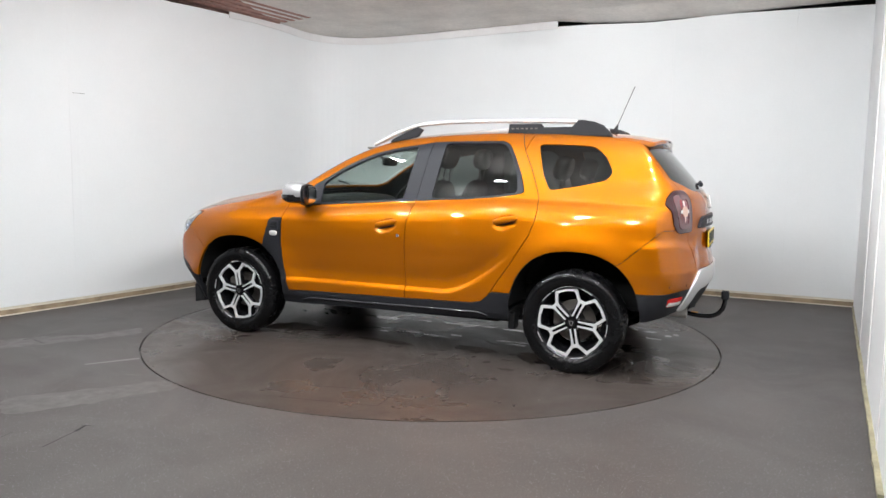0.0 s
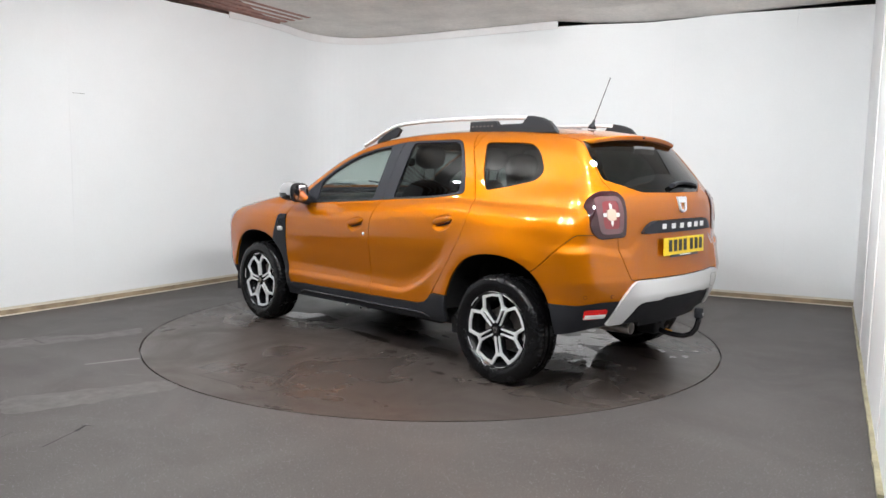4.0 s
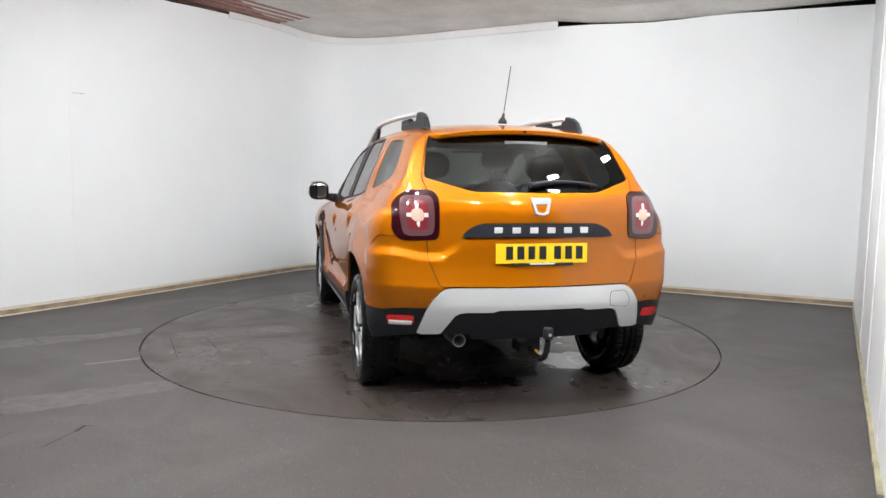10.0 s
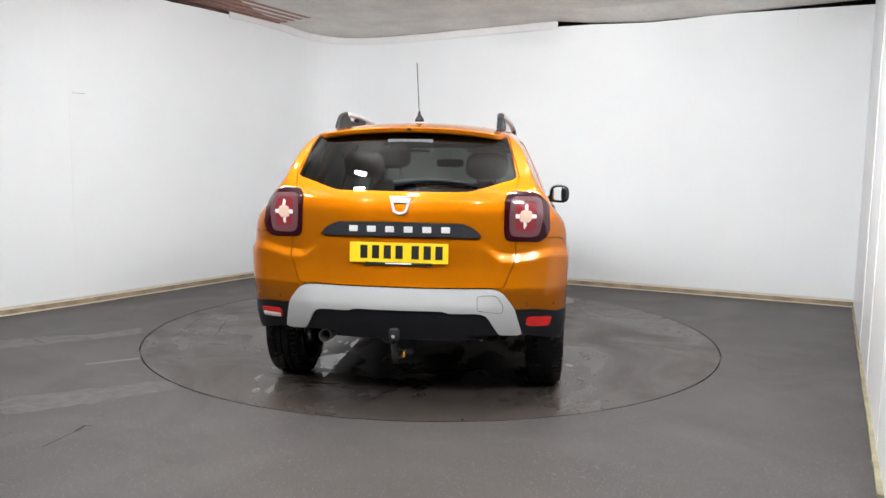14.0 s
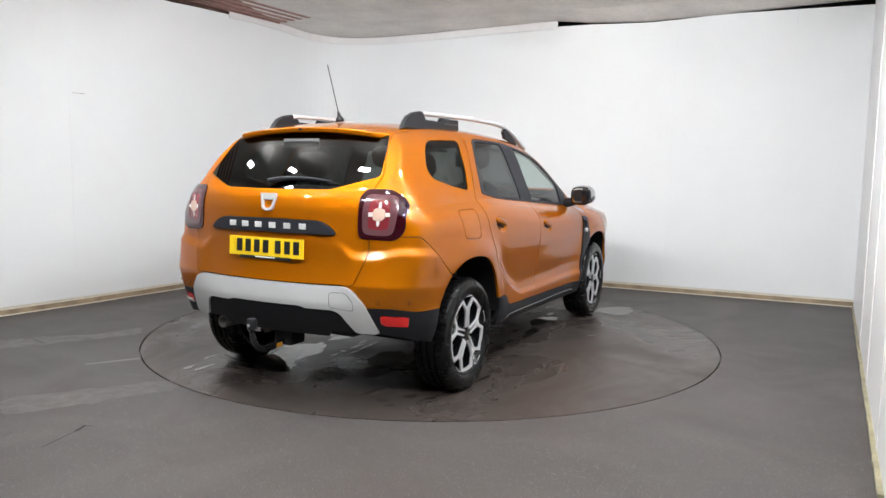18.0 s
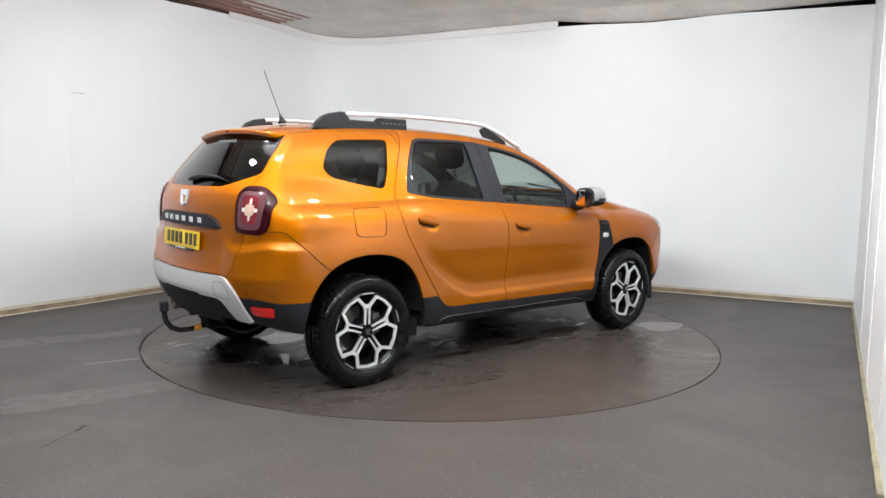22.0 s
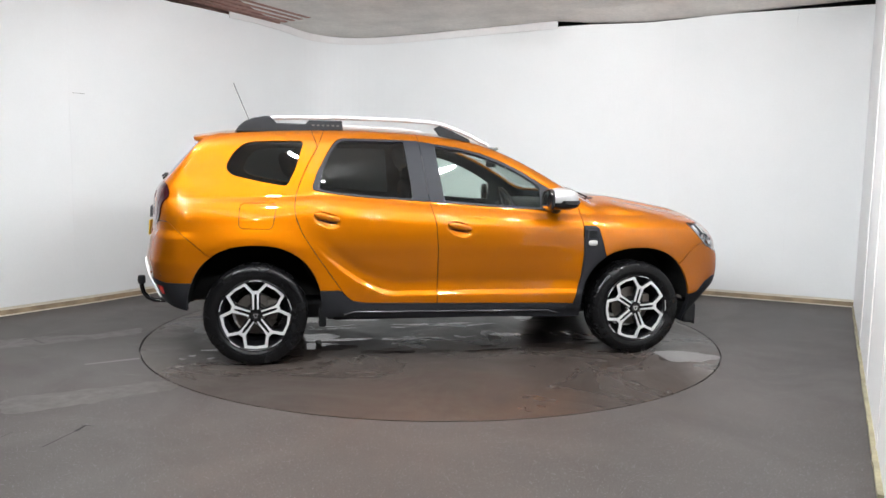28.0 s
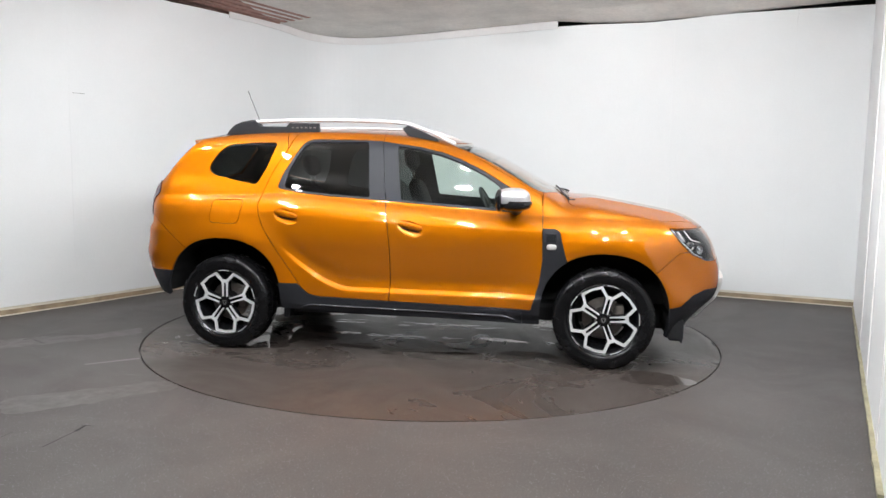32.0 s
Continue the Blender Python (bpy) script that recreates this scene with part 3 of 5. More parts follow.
def signed(poly, px, py):
    """Signed distance to a closed outline, negative inside."""
    P = np.array(poly, float)
    best = np.full(px.shape, 1e9)
    ins = np.zeros(px.shape, bool)
    for a, b in zip(P, np.roll(P, -1, 0)):
        e = b - a
        wx, wy = px - a[0], py - a[1]
        u = np.clip((wx * e[0] + wy * e[1]) / (e @ e + 1e-12), 0, 1)
        best = np.minimum(best, (wx - e[0] * u) ** 2 + (wy - e[1] * u) ** 2)
        c = (a[1] > py) != (b[1] > py)
        ins ^= c & (px < (b[0] - a[0]) * (py - a[1]) / (b[1] - a[1] + 1e-12) + a[0])
    return np.where(ins, -1, 1) * np.sqrt(best)


def rounded(pts, r, n=5):
    """A closed outline with its corners rounded off."""
    out = []
    k = len(pts)
    for i in range(k):
        a, b, c = (np.array(pts[(i + j) % k], float) for j in (-1, 0, 1))
        rr = r[i] if isinstance(r, (list, tuple)) else r
        da, dc = np.linalg.norm(a - b), np.linalg.norm(c - b)
        ra = min(rr, da * 0.48, dc * 0.48)
        p, q = b + (a - b) / da * ra, b + (c - b) / dc * ra
        for j in range(n + 1):
            s = j / n
            out.append(tuple((1 - s) ** 2 * p + 2 * s * (1 - s) * b + s * s * q))
    return out


def grown(poly, d):
    """The outline moved outward by d."""
    P = np.array(poly, float)
    area = 0.5 * np.sum(P[:, 0] * np.roll(P[:, 1], -1) - np.roll(P[:, 0], -1) * P[:, 1])
    sgn = 1 if area > 0 else -1
    t = np.roll(P, -1, 0) - np.roll(P, 1, 0)
    t = t / (np.linalg.norm(t, axis=1, keepdims=True) + 1e-12)
    return [tuple(p) for p in P + sgn * d * np.stack([t[:, 1], -t[:, 0]], 1)]


# outlines seen from the side (x forward, z up)
REAR_EDGE = [(-0.883, 1.572), (-0.929, 1.45), (-0.993, 1.332), (-1.043, 1.218), (-1.072, 1.132), (-1.082, 1.049), (-1.071, 0.98), (-1.034, 0.884), (-0.934, 0.725), (-0.822, 0.564), (-0.751, 0.46), (-0.706, 0.423), (-0.633, 0.407)]
MID_EDGE = [(-0.124, 0.396), (-0.119, 0.594), (-0.121, 0.757), (-0.135, 0.928), (-0.172, 1.096), (-0.237, 1.565)]
FRONT_EDGE = [(0.856, 0.380), (0.908, 0.56), (0.926, 0.719), (0.922, 0.92), (0.918, 1.022), (0.906, 1.15)]
PILLAR = [(0.83, 1.185), (0.70, 1.258), (0.56, 1.337), (0.42, 1.412), (0.28, 1.472), (0.12, 1.517), (-0.08, 1.55)]
REAR_DOOR = REAR_EDGE + MID_EDGE
FRONT_DOOR = MID_EDGE[::-1] + FRONT_EDGE + PILLAR
REAR_FRAME = rounded([(-0.80, 1.515), (-0.874, 1.393), (-0.933, 1.276), (-0.970, 1.165), (-0.795, 1.134), (-0.579, 1.114), (-0.262, 1.096), (-0.163, 1.090), (-0.232, 1.508), (-0.45, 1.514)], [0.06, 0.02, 0.02, 0.025, 0.02, 0.02, 0.01, 0.002, 0.002, 0.02])
REAR_GLASS = rounded([(-0.785, 1.497), (-0.850, 1.393), (-0.900, 1.276), (-0.918, 1.168), (-0.795, 1.147), (-0.579, 1.128), (-0.288, 1.112), (-0.335, 1.497)], [0.05, 0.02, 0.02, 0.02, 0.02, 0.02, 0.012, 0.02])
FRONT_FRAME = rounded([(-0.235, 1.506), (-0.126, 1.490), (0.042, 1.468), (0.217, 1.428), (0.361, 1.374), (0.507, 1.304), (0.608, 1.243), (0.700, 1.190), (0.790, 1.120), (0.775, 1.028), (0.57, 1.041), (0.358, 1.054), (0.146, 1.068), (-0.068, 1.083), (-0.170, 1.090)], 0.012)
FRONT_GLASS = rounded([(-0.118, 1.473), (0.042, 1.450), (0.210, 1.409), (0.350, 1.355), (0.495, 1.285), (0.605, 1.215), (0.640, 1.175), (0.640, 1.054), (0.358, 1.070), (0.146, 1.084), (-0.064, 1.098)], [0.02, 0.02, 0.02, 0.02, 0.02, 0.02, 0.02, 0.01, 0.02, 0.02, 0.01])
QUARTER = rounded([(-1.022, 1.492), (-1.25, 1.486), (-1.40, 1.476), (-1.478, 1.41), (-1.535, 1.305), (-1.49, 1.255), (-1.302, 1.214), (-1.135, 1.186), (-1.077, 1.303)], [0.03, 0.02, 0.05, 0.03, 0.05, 0.04, 0.02, 0.025, 0.02])
FUEL = rounded([(-1.437, 0.912), (-1.222, 0.908), (-1.194, 1.076), (-1.428, 1.076)], 0.035)
ARCH_R = [(-1.337 + 0.432 * math.copysign(abs(math.cos(a)) ** 0.85, math.cos(a)), 0.34 + 0.462 * math.copysign(abs(math.sin(a)) ** 0.85, math.sin(a))) for a in np.linspace(0, 2 * math.pi, 64, endpoint=False)]
ARCH_F = [(1.337 + 0.425 * math.copysign(abs(math.cos(a)) ** 0.88, math.cos(a)), 0.34 + 0.436 * math.copysign(abs(math.sin(a)) ** 0.88, math.sin(a))) for a in np.linspace(0, 2 * math.pi, 64, endpoint=False)]
SILL = [(-0.80, 0.10), (-0.80, 0.10), (-0.95, 0.10), (-0.95, 0.497), (-0.785, 0.495)] + REAR_EDGE[-3:] + [MID_EDGE[0]] + [FRONT_EDGE[0], (0.88, 0.43), (0.98, 0.43), (0.98, 0.10)]
FENDER_CLAD = [(0.80, 0.10), (0.80, 0.376), FRONT_EDGE[0], FRONT_EDGE[1], FRONT_EDGE[2], (0.924, 0.80), (0.923, 0.932), (1.012, 0.930), (1.034, 0.912), (1.055, 0.83), (1.075, 0.752), (1.095, 0.70), (1.25, 0.60), (1.25, 0.10)]
REAR_BLACK = [(-1.50, 0.10), (-1.50, 0.560), (-1.70, 0.558), (-1.90, 0.556), (-1.99, 0.575), (-2.4, 0.575), (-2.4, 0.10)]
FRONT_BLACK = [(1.5, 0.10), (1.5, 0.428), (1.76, 0.428), (1.83, 0.442), (1.905, 0.515), (1.99, 0.552), (2.4, 0.56), (2.4, 0.10)]
HEADLAMP = rounded([(1.735, 0.950), (1.90, 0.946), (2.20, 0.93), (2.20, 0.74), (1.99, 0.742), (1.885, 0.785), (1.81, 0.858)], 0.012)
BUMPER_SEAM_R = [(-1.55, 0.70), (-1.64, 0.742), (-1.88, 0.955), (-2.4, 0.955), (-2.4, 0.1), (-1.5, 0.1)]
BUMPER_SEAM_F = [(1.5, 0.60), (1.66, 0.655), (1.80, 0.79), (1.84, 0.80), (2.4, 0.80), (2.4, 0.1), (1.5, 0.1)]
# outlines seen from behind (y, z)
TAILGATE = [(-0.02, 0.690), (0.55, 0.692), (0.607, 0.836), (0.611, 0.945), (0.60, 1.20), (0.618, 1.272), (0.575, 1.42), (0.545, 1.527), (0.30, 1.544), (-0.02, 1.550)]
BACKLIGHT = rounded([(-0.05, 1.192), (0.36, 1.195), (0.604, 1.268), (0.568, 1.42), (0.538, 1.505), (-0.05, 1.520)], [0.001, 0.03, 0.018, 0.02, 0.02, 0.001])
LAMP = rounded([(0.556, 0.940), (0.745, 0.932), (0.790, 0.985), (0.778, 1.150), (0.745, 1.198), (0.575, 1.200), (0.548, 1.165), (0.548, 0.985)], 0.035)
LAMP_ROSE = rounded([(0.576, 0.962), (0.728, 0.958), (0.748, 1.065), (0.736, 1.168), (0.580, 1.172), (0.570, 1.065)], 0.035)
LAMP_RED = rounded([(0.602, 0.990), (0.705, 0.988), (0.714, 1.068), (0.706, 1.145), (0.604, 1.147)], 0.022)
LAMP_ARMS = [[(0.596, 1.058), (0.640, 1.058), (0.640, 1.080), (0.596, 1.080)], [(0.676, 1.058), (0.718, 1.058), (0.718, 1.080), (0.676, 1.080)],
             [(0.646, 1.004), (0.668, 1.004), (0.668, 1.048), (0.646, 1.048)], [(0.646, 1.090), (0.668, 1.090), (0.668, 1.134), (0.646, 1.134)]]
LAMP_MID = rounded([(0.625, 1.036), (0.689, 1.036), (0.689, 1.102), (0.625, 1.102)], 0.014)
GARNISH = rounded([(-0.02, 0.957), (0.432, 0.955), (0.40, 0.995), (0.335, 1.026), (-0.02, 1.030)], [0.001, 0.008, 0.04, 0.03, 0.001])
SILVER = rounded([(-0.02, 0.688), (0.535, 0.688), (0.610, 0.590), (0.655, 0.428), (0.528, 0.432), (0.462, 0.545), (0.425, 0.558), (0.265, 0.558), (0.235, 0.570), (-0.02, 0.570)], [0.001, 0.05, 0.03, 0.012, 0.012, 0.04, 0.02, 0.01, 0.01, 0.001])
REAR_LIGHT = rounded([(0.672, 0.478), (0.800, 0.474), (0.812, 0.532), (0.672, 0.536)], 0.008)
SCREEN_F = rounded([(-0.05, 1.165), (0.62, 1.165), (0.66, 1.19), (0.560, 1.47), (0.50, 1.50), (-0.05, 1.525)], [0.001, 0.02, 0.02, 0.02, 0.02, 0.001])
BONNET = rounded([(1.085, -0.1), (1.085, 0.60), (1.15, 0.715), (1.48, 0.735), (1.70, 0.715), (1.83, 0.62), (2.01, 0.45), (2.07, 0.2), (2.08, -0.1)], [0.001, 0.06, 0.06, 0.04, 0.04, 0.04, 0.04, 0.04, 0.001])


def panelled():
    k = Skin()
    rear = lambda c: c[0] < -1.4
    flank = lambda c: c[1] > 0.45
    k.cut(REAR_DOOR, "rear_door", ("shell",), where=flank)
    k.cut(FRONT_DOOR, "front_door", ("shell",), where=flank)
    k.cut(QUARTER, "quarter_glass", ("shell",), where=flank)
    k.cut(REAR_FRAME, "rear_frame", ("rear_door", "shell"), where=flank)
    k.cut(FRONT_FRAME, "front_frame", ("front_door", "shell"), where=flank)
    k.cut(REAR_GLASS, "rear_glass", ("rear_frame",), where=flank)
    k.cut(FRONT_GLASS, "front_glass", ("front_frame",), where=flank)
    k.cut(TAILGATE, "tailgate", ("shell",), "yz", rear)
    k.cut(LAMP, "lamp", ("shell", "tailgate"), "yz", rear)
    k.cut([(-1.0, 0.5), (-1.0, 1.6), (-1.96, 1.6), (-1.945, 1.215), (-1.905, 1.192), (-1.880, 1.150), (-1.872, 1.07), (-1.880, 1.00), (-1.905, 0.955), (-1.95, 0.93), (-1.96, 0.5)], "shell", ("lamp",))
    k.cut(LAMP_ROSE, "lamp_rose", ("lamp",), "yz", rear)
    k.cut(LAMP_RED, "lamp_red", ("lamp_rose",), "yz", rear)
    for i, q in enumerate(LAMP_ARMS):
        k.cut(q, "lamp_arm%d" % i, ("lamp_red",), "yz", rear)
    k.cut(LAMP_MID, "lamp_mid", ("lamp_red", "lamp_arm0", "lamp_arm1", "lamp_arm2", "lamp_arm3"), "yz", rear)
    k.cut(GARNISH, "garnish", ("tailgate",), "yz", rear)
    k.cut(BACKLIGHT, "backlight", ("tailgate",), "yz", rear)
    k.cut(SCREEN_F, "windscreen", ("shell",), "yz", lambda c: 0.1 < c[0] < 1.2 and c[2] > 1.1)
    k.cut(BONNET, "bonnet", ("shell",), "xy", lambda c: c[0] > 1.0 and c[2] > 0.86)
    k.cut(HEADLAMP, "headlamp", ("shell", "bonnet"), "xz", lambda c: c[0] > 1.6 and c[1] > 0.42)
    k.cut(BUMPER_SEAM_R, "rear_bumper", ("shell",), "xz", lambda c: c[0] < -1.45)
    k.cut(BUMPER_SEAM_F, "front_bumper", ("shell",), "xz", lambda c: c[0] > 1.45)
    k.cut(SILVER, "silver", ("rear_bumper",), "yz", rear)
    k.cut(REAR_BLACK, "rear_black", ("rear_bumper", "shell"), "xz", lambda c: c[0] < -1.4)
    k.cut(REAR_LIGHT, "reflector", ("rear_black",), "yz", rear)
    k.cut(FRONT_BLACK, "front_black", ("front_bumper", "shell"), "xz", lambda c: c[0] > 1.4)
    k.cut(SILL, "sill", ("shell", "rear_door", "front_door"))
    k.cut(FENDER_CLAD, "fender_clad", ("shell", "sill"), "xz", flank)
    k.cut([(-1.5, 0.0), (-1.5, 0.355), (-1.72, 0.365), (-1.85, 0.392), (-1.95, 0.425), (-2.4, 0.43), (-2.4, 0.0)], "none", ("rear_black", "rear_bumper", "silver", "shell"), "xz", lambda c: c[1] > 0.37)
    k.cut([(-1.5, 0.0), (-1.5, 0.355), (-1.72, 0.365), (-1.85, 0.380), (-1.95, 0.392), (-2.4, 0.395), (-2.4, 0.0)], "none", ("rear_black", "rear_bumper", "silver", "shell"))
    k.cut([(1.5, 0.0), (1.5, 0.20), (1.80, 0.22), (1.92, 0.30), (2.02, 0.37), (2.4, 0.40), (2.4, 0.0)], "none", ("front_black", "front_bumper", "shell"))
    k.cut([(-1.0, 0.0), (-1.0, 0.322), (-0.85, 0.318), (0.0, 0.297), (0.85, 0.283), (1.3, 0.283), (1.3, 0.0)], "none", ("sill", "fender_clad", "shell"))
    k.cut([(1.95, 0.30), (1.95, 0.44), (2.06, 0.60), (2.4, 0.66), (2.4, 0.3)], "front_silver", ("front_black", "front_bumper"), "xz", lambda c: c[1] < 0.56)
    al = ("shell", "rear_black", "front_black", "rear_bumper", "front_bumper", "sill", "fender_clad")
    k.cut(ARCH_R, "none", al)
    k.cut(ARCH_F, "none", al)
    # what is left of the shell: roof, fenders, quarters
    k.cut([(0.0, 0.1), (0.0, 1.02), (0.914, 1.02), (0.914, 2.0), (2.5, 2.0), (2.5, 0.1)], "fender", ("shell",), "xz", lambda c: c[0] > 0.8)
    k.cut([(-0.60, 0), (-0.60, 1.2), (-0.93, 1.45), (-0.98, 1.6), (-2.5, 1.7), (-2.5, 0)], "quarter", ("shell",), "xz", lambda c: c[1] > 0.40)
    return k


GAPPED = 0.0028


def shape(k, tags, side, gap=GAPPED, flange=0.014, push=0.0, crease=True):
    """A panel from the faces with these tags: side 1 left, -1 right, 0 both halves in one."""
    faces = [f for f, t in zip(k.f, k.tag) if t in tags]
    used = sorted({i for f in faces for i in f})
    idx = {q: i for i, q in enumerate(used)}
    V = np.array([k.v[i] for i in used])
    F = [tuple(idx[i] for i in f) for f in faces]
    N = slope(V)
    # rim of the panel, drawn back for the gap
    count = {}
    for f in F:
        for a, b in zip(f, f[1:] + f[:1]):
            key = (a, b) if a < b else (b, a)
            count[key] = count.get(key, 0) + 1
    mid = {i for i in range(len(V)) if abs(V[i][1]) < 1e-5}
    rim = [(a, b) for f in F for a, b in zip(f, f[1:] + f[:1]) if count[(min(a, b), max(a, b))] == 1 and not (a in mid and b in mid)]
    move = np.zeros_like(V)
    for a, b in rim:
        e = V[b] - V[a]
        l = np.linalg.norm(e)
        if l < 1e-7:
            continue
        w = np.cross(e / l, N[a])
        move[a] += w
        move[b] += w
    # the faces run clockwise or not: turn the shift into the panel
    if F:
        f0 = F[len(F) // 2]
        nn = np.cross(V[f0[1]] - V[f0[0]], V[f0[2]] - V[f0[0]])
        flip = -1 if nn @ N[f0[0]] > 0 else 1
    ln = np.linalg.norm(move, axis=1, keepdims=True)
    V = V + flip * gap * np.where(ln > 1e-6, move / np.maximum(ln, 1e-6), 0)
    V = V + N * push
    verts, norms = [tuple(p) for p in V], [tuple(q) for q in N]
    polys = [(f, True) for f in F]
    if flange:
        low = {}
        for a, b in rim:
            for q in (a, b):
                if q not in low:
                    low[q] = len(verts)
                    verts.append(tuple(V[q] - N[q] * flange))
                    norms.append(None)
        polys += [((b, a, low[a], low[b]), False) for a, b in rim]
    if flip == 1:
        polys = [(f[::-1], s) for f, s in polys]
    sides = [1, -1] if side == 0 else [side]
    vo, po, no = [], [], []
    for s in sides:
        base = len(vo)
        vo += [(x, y * s, z) for x, y, z in verts]
        for f, sm in polys:
            g = [base + i for i in (f if s == 1 else f[::-1])]
            po.append(g)
            no.append([(norms[i - base][0], norms[i - base][1] * s, norms[i - base][2]) if sm else None for i in g])
    return vo, po, no


def panel(name, data, material, parent, label="", smooth=True):
    vo, po, no = data
    me = bpy.data.meshes.new(name)
    me.from_pydata(vo, [], po)
    me.polygons.foreach_set("use_smooth", [True] * len(po))
    me.update()
    nl = []
    for p, ns in zip(me.polygons, no):
        nl += [tuple(p.normal) if q is None else q for q in ns]
    me.normals_split_custom_set(nl)
    for m in (material if isinstance(material, list) else [material]):
        me.materials.append(m)
    ob = new(name, me)
    if parent is not None:
        ob.parent = parent
    if label:
        ob["label"] = label
    return ob


car = thing("car", "orange five-door off-road hatchback with alloy wheels on the turntable", "car")
left = panelled()
right = Skin(left)
right.cut(FUEL, "fuel_flap", ("quarter",))
SKINS = {1: left, -1: right}
part_of = {}
for s, sk in SKINS.items():
    fd = panel("front_door", shape(sk, ("front_door",), s), M_PAINT, car)
    rd = panel("rear_door", shape(sk, ("rear_door",), s), M_PAINT, car)
    part_of["fd", s], part_of["rd", s] = fd, rd
    panel("window_frame", shape(sk, ("front_frame",), s, 0.001, 0.012, 0.001), M_SATIN, fd, "satin black window frame")
    panel("window_frame", shape(sk, ("rear_frame",), s, 0.001, 0.012, 0.001), M_SATIN, rd, "satin black window frame")
    panel("window_glass", shape(sk, ("front_glass",), s, 0.0, 0, -0.004), M_GLASS_FRONT, fd, "pale green side glass")
    panel("window_glass", shape(sk, ("rear_glass",), s, 0.0, 0, -0.004), M_GLASS_DARK, rd, "dark privacy glass")
    panel("front_wing", shape(sk, ("fender",), s), M_PAINT, car)
    q = panel("rear_quarter_panel", shape(sk, ("quarter",), s), M_PAINT, car)
    panel("quarter_glass", shape(sk, ("quarter_glass",), s, 0.0015, 0.004, -0.003), M_GLASS_DARK, q, "dark rear side glass")
    panel("sill_trim", shape(sk, ("sill",), s, 0.001, 0.02, 0.012), M_CLAD, car, "dark grey plastic sill")
    panel("wing_trim", shape(sk, ("fender_clad",), s, 0.0015, 0.02, 0.007), M_CLAD, car, "dark grey plastic trim behind the front wheel")
    if s == -1:
        panel("fuel_flap", shape(sk, ("fuel_flap",), s), M_PAINT, q)
panel("roof", shape(left, ("shell",), 0), M_PAINT, car)
panel("bonnet", shape(left, ("bonnet",), 0, 0.003), M_PAINT, car)
tail = panel("tailgate", shape(left, ("tailgate",), 0, 0.0028), M_PAINT, car)
panel("rear_window", shape(left, ("backlight",), 0, 0.001, 0.004, -0.002), M_GLASS_REAR, tail, "dark privacy rear glass")
panel("windscreen", shape(left, ("windscreen",), 0, 0.001, 0.004, -0.003), M_GLASS_SCREEN, car, "pale green windscreen")
rear_b = panel("rear_bumper", shape(left, ("rear_bumper",), 0, 0.0022, 0.02), M_PAINT, car)
panel("skid_plate", shape(left, ("silver",), 0, 0.0015, 0.03, 0.012), M_SILVER, rear_b, "silver painted bumper insert")
for s in (1, -1):
    panel("lower_bumper", shape(left, ("rear_black",), s, 0.001, 0.03, 0.001), M_CLAD, rear_b, "dark grey plastic lower bumper")
front_b = panel("front_bumper", shape(left, ("front_bumper",), 0, 0.002, 0.02), M_PAINT, car)
for s in (1, -1):
    panel("lower_bumper", shape(left, ("front_black",), s, 0.001, 0.03, 0.001), M_CLAD, front_b, "dark grey plastic lower bumper")


# inner skin behind the panels
def inner_skin():
    tags = ("shell", "front_door", "rear_door", "quarter", "fender", "tailgate", "front_frame", "rear_frame", "bonnet", "lamp", "headlamp", "rear_bumper", "front_bumper", "rear_black", "front_black", "front_silver", "silver", "garnish", "sill", "fender_clad", "reflector", "lamp", "lamp_rose", "lamp_red", "lamp_mid", "lamp_arm0", "lamp_arm1", "lamp_arm2", "lamp_arm3")
    return shape(left, tags, 0, 0.0, 0, -0.024)


panel("front_skid_plate", shape(left, ("front_silver",), 0, 0.001, 0.03, 0.022), M_SILVER, front_b, "silver painted front skid plate")
garnish = panel("tailgate_garnish", shape(left, ("garnish",), 0, 0.0005, 0.03, 0.020), M_SATIN, tail, "dark grey moulding above the number plate")
for s, sk in SKINS.items():
    lamp = panel("tail_lamp", shape(sk, ("lamp",), s, 0.0015, 0.02, 0.006), M_DARKRED, car, "smoked red tail lamp with a pale cross")
    panel("inner_lens", shape(sk, ("lamp_rose",), s, 0.0, 0.004, 0.008), M_ROSE, lamp, "rose tinted inner lens")
    panel("red_lens", shape(sk, ("lamp_red",), s, 0.0, 0.004, 0.005), M_RED, lamp, "red lens")
    for i in range(4):
        panel("cross_arm", shape(sk, ("lamp_arm%d" % i,), s, 0.0, 0.004, 0.0075), M_CLEARLENS, lamp, "pale light strip")
    panel("cross_centre", shape(sk, ("lamp_mid",), s, 0.001, 0.006, 0.0095), M_PEACH, lamp, "pale peach square lens")
    h = panel("headlamp", shape(sk, ("headlamp",), s, 0.001, 0.02, -0.024), M_HEADIN, car, "clear headlamp with a grey reflector")
    panel("lens", shape(sk, ("headlamp",), s, 0.001, 0.0, 0.0), M_LENS, h, "clear headlamp lens")
    panel("rear_reflector", shape(sk, ("reflector",), s, 0.0015, 0.02, 0.003), M_REFLECT, rear_b, "red reflector in the bumper")
liner = panel("inner_lining", inner_skin(), M_CABIN, car, "charcoal inner lining")


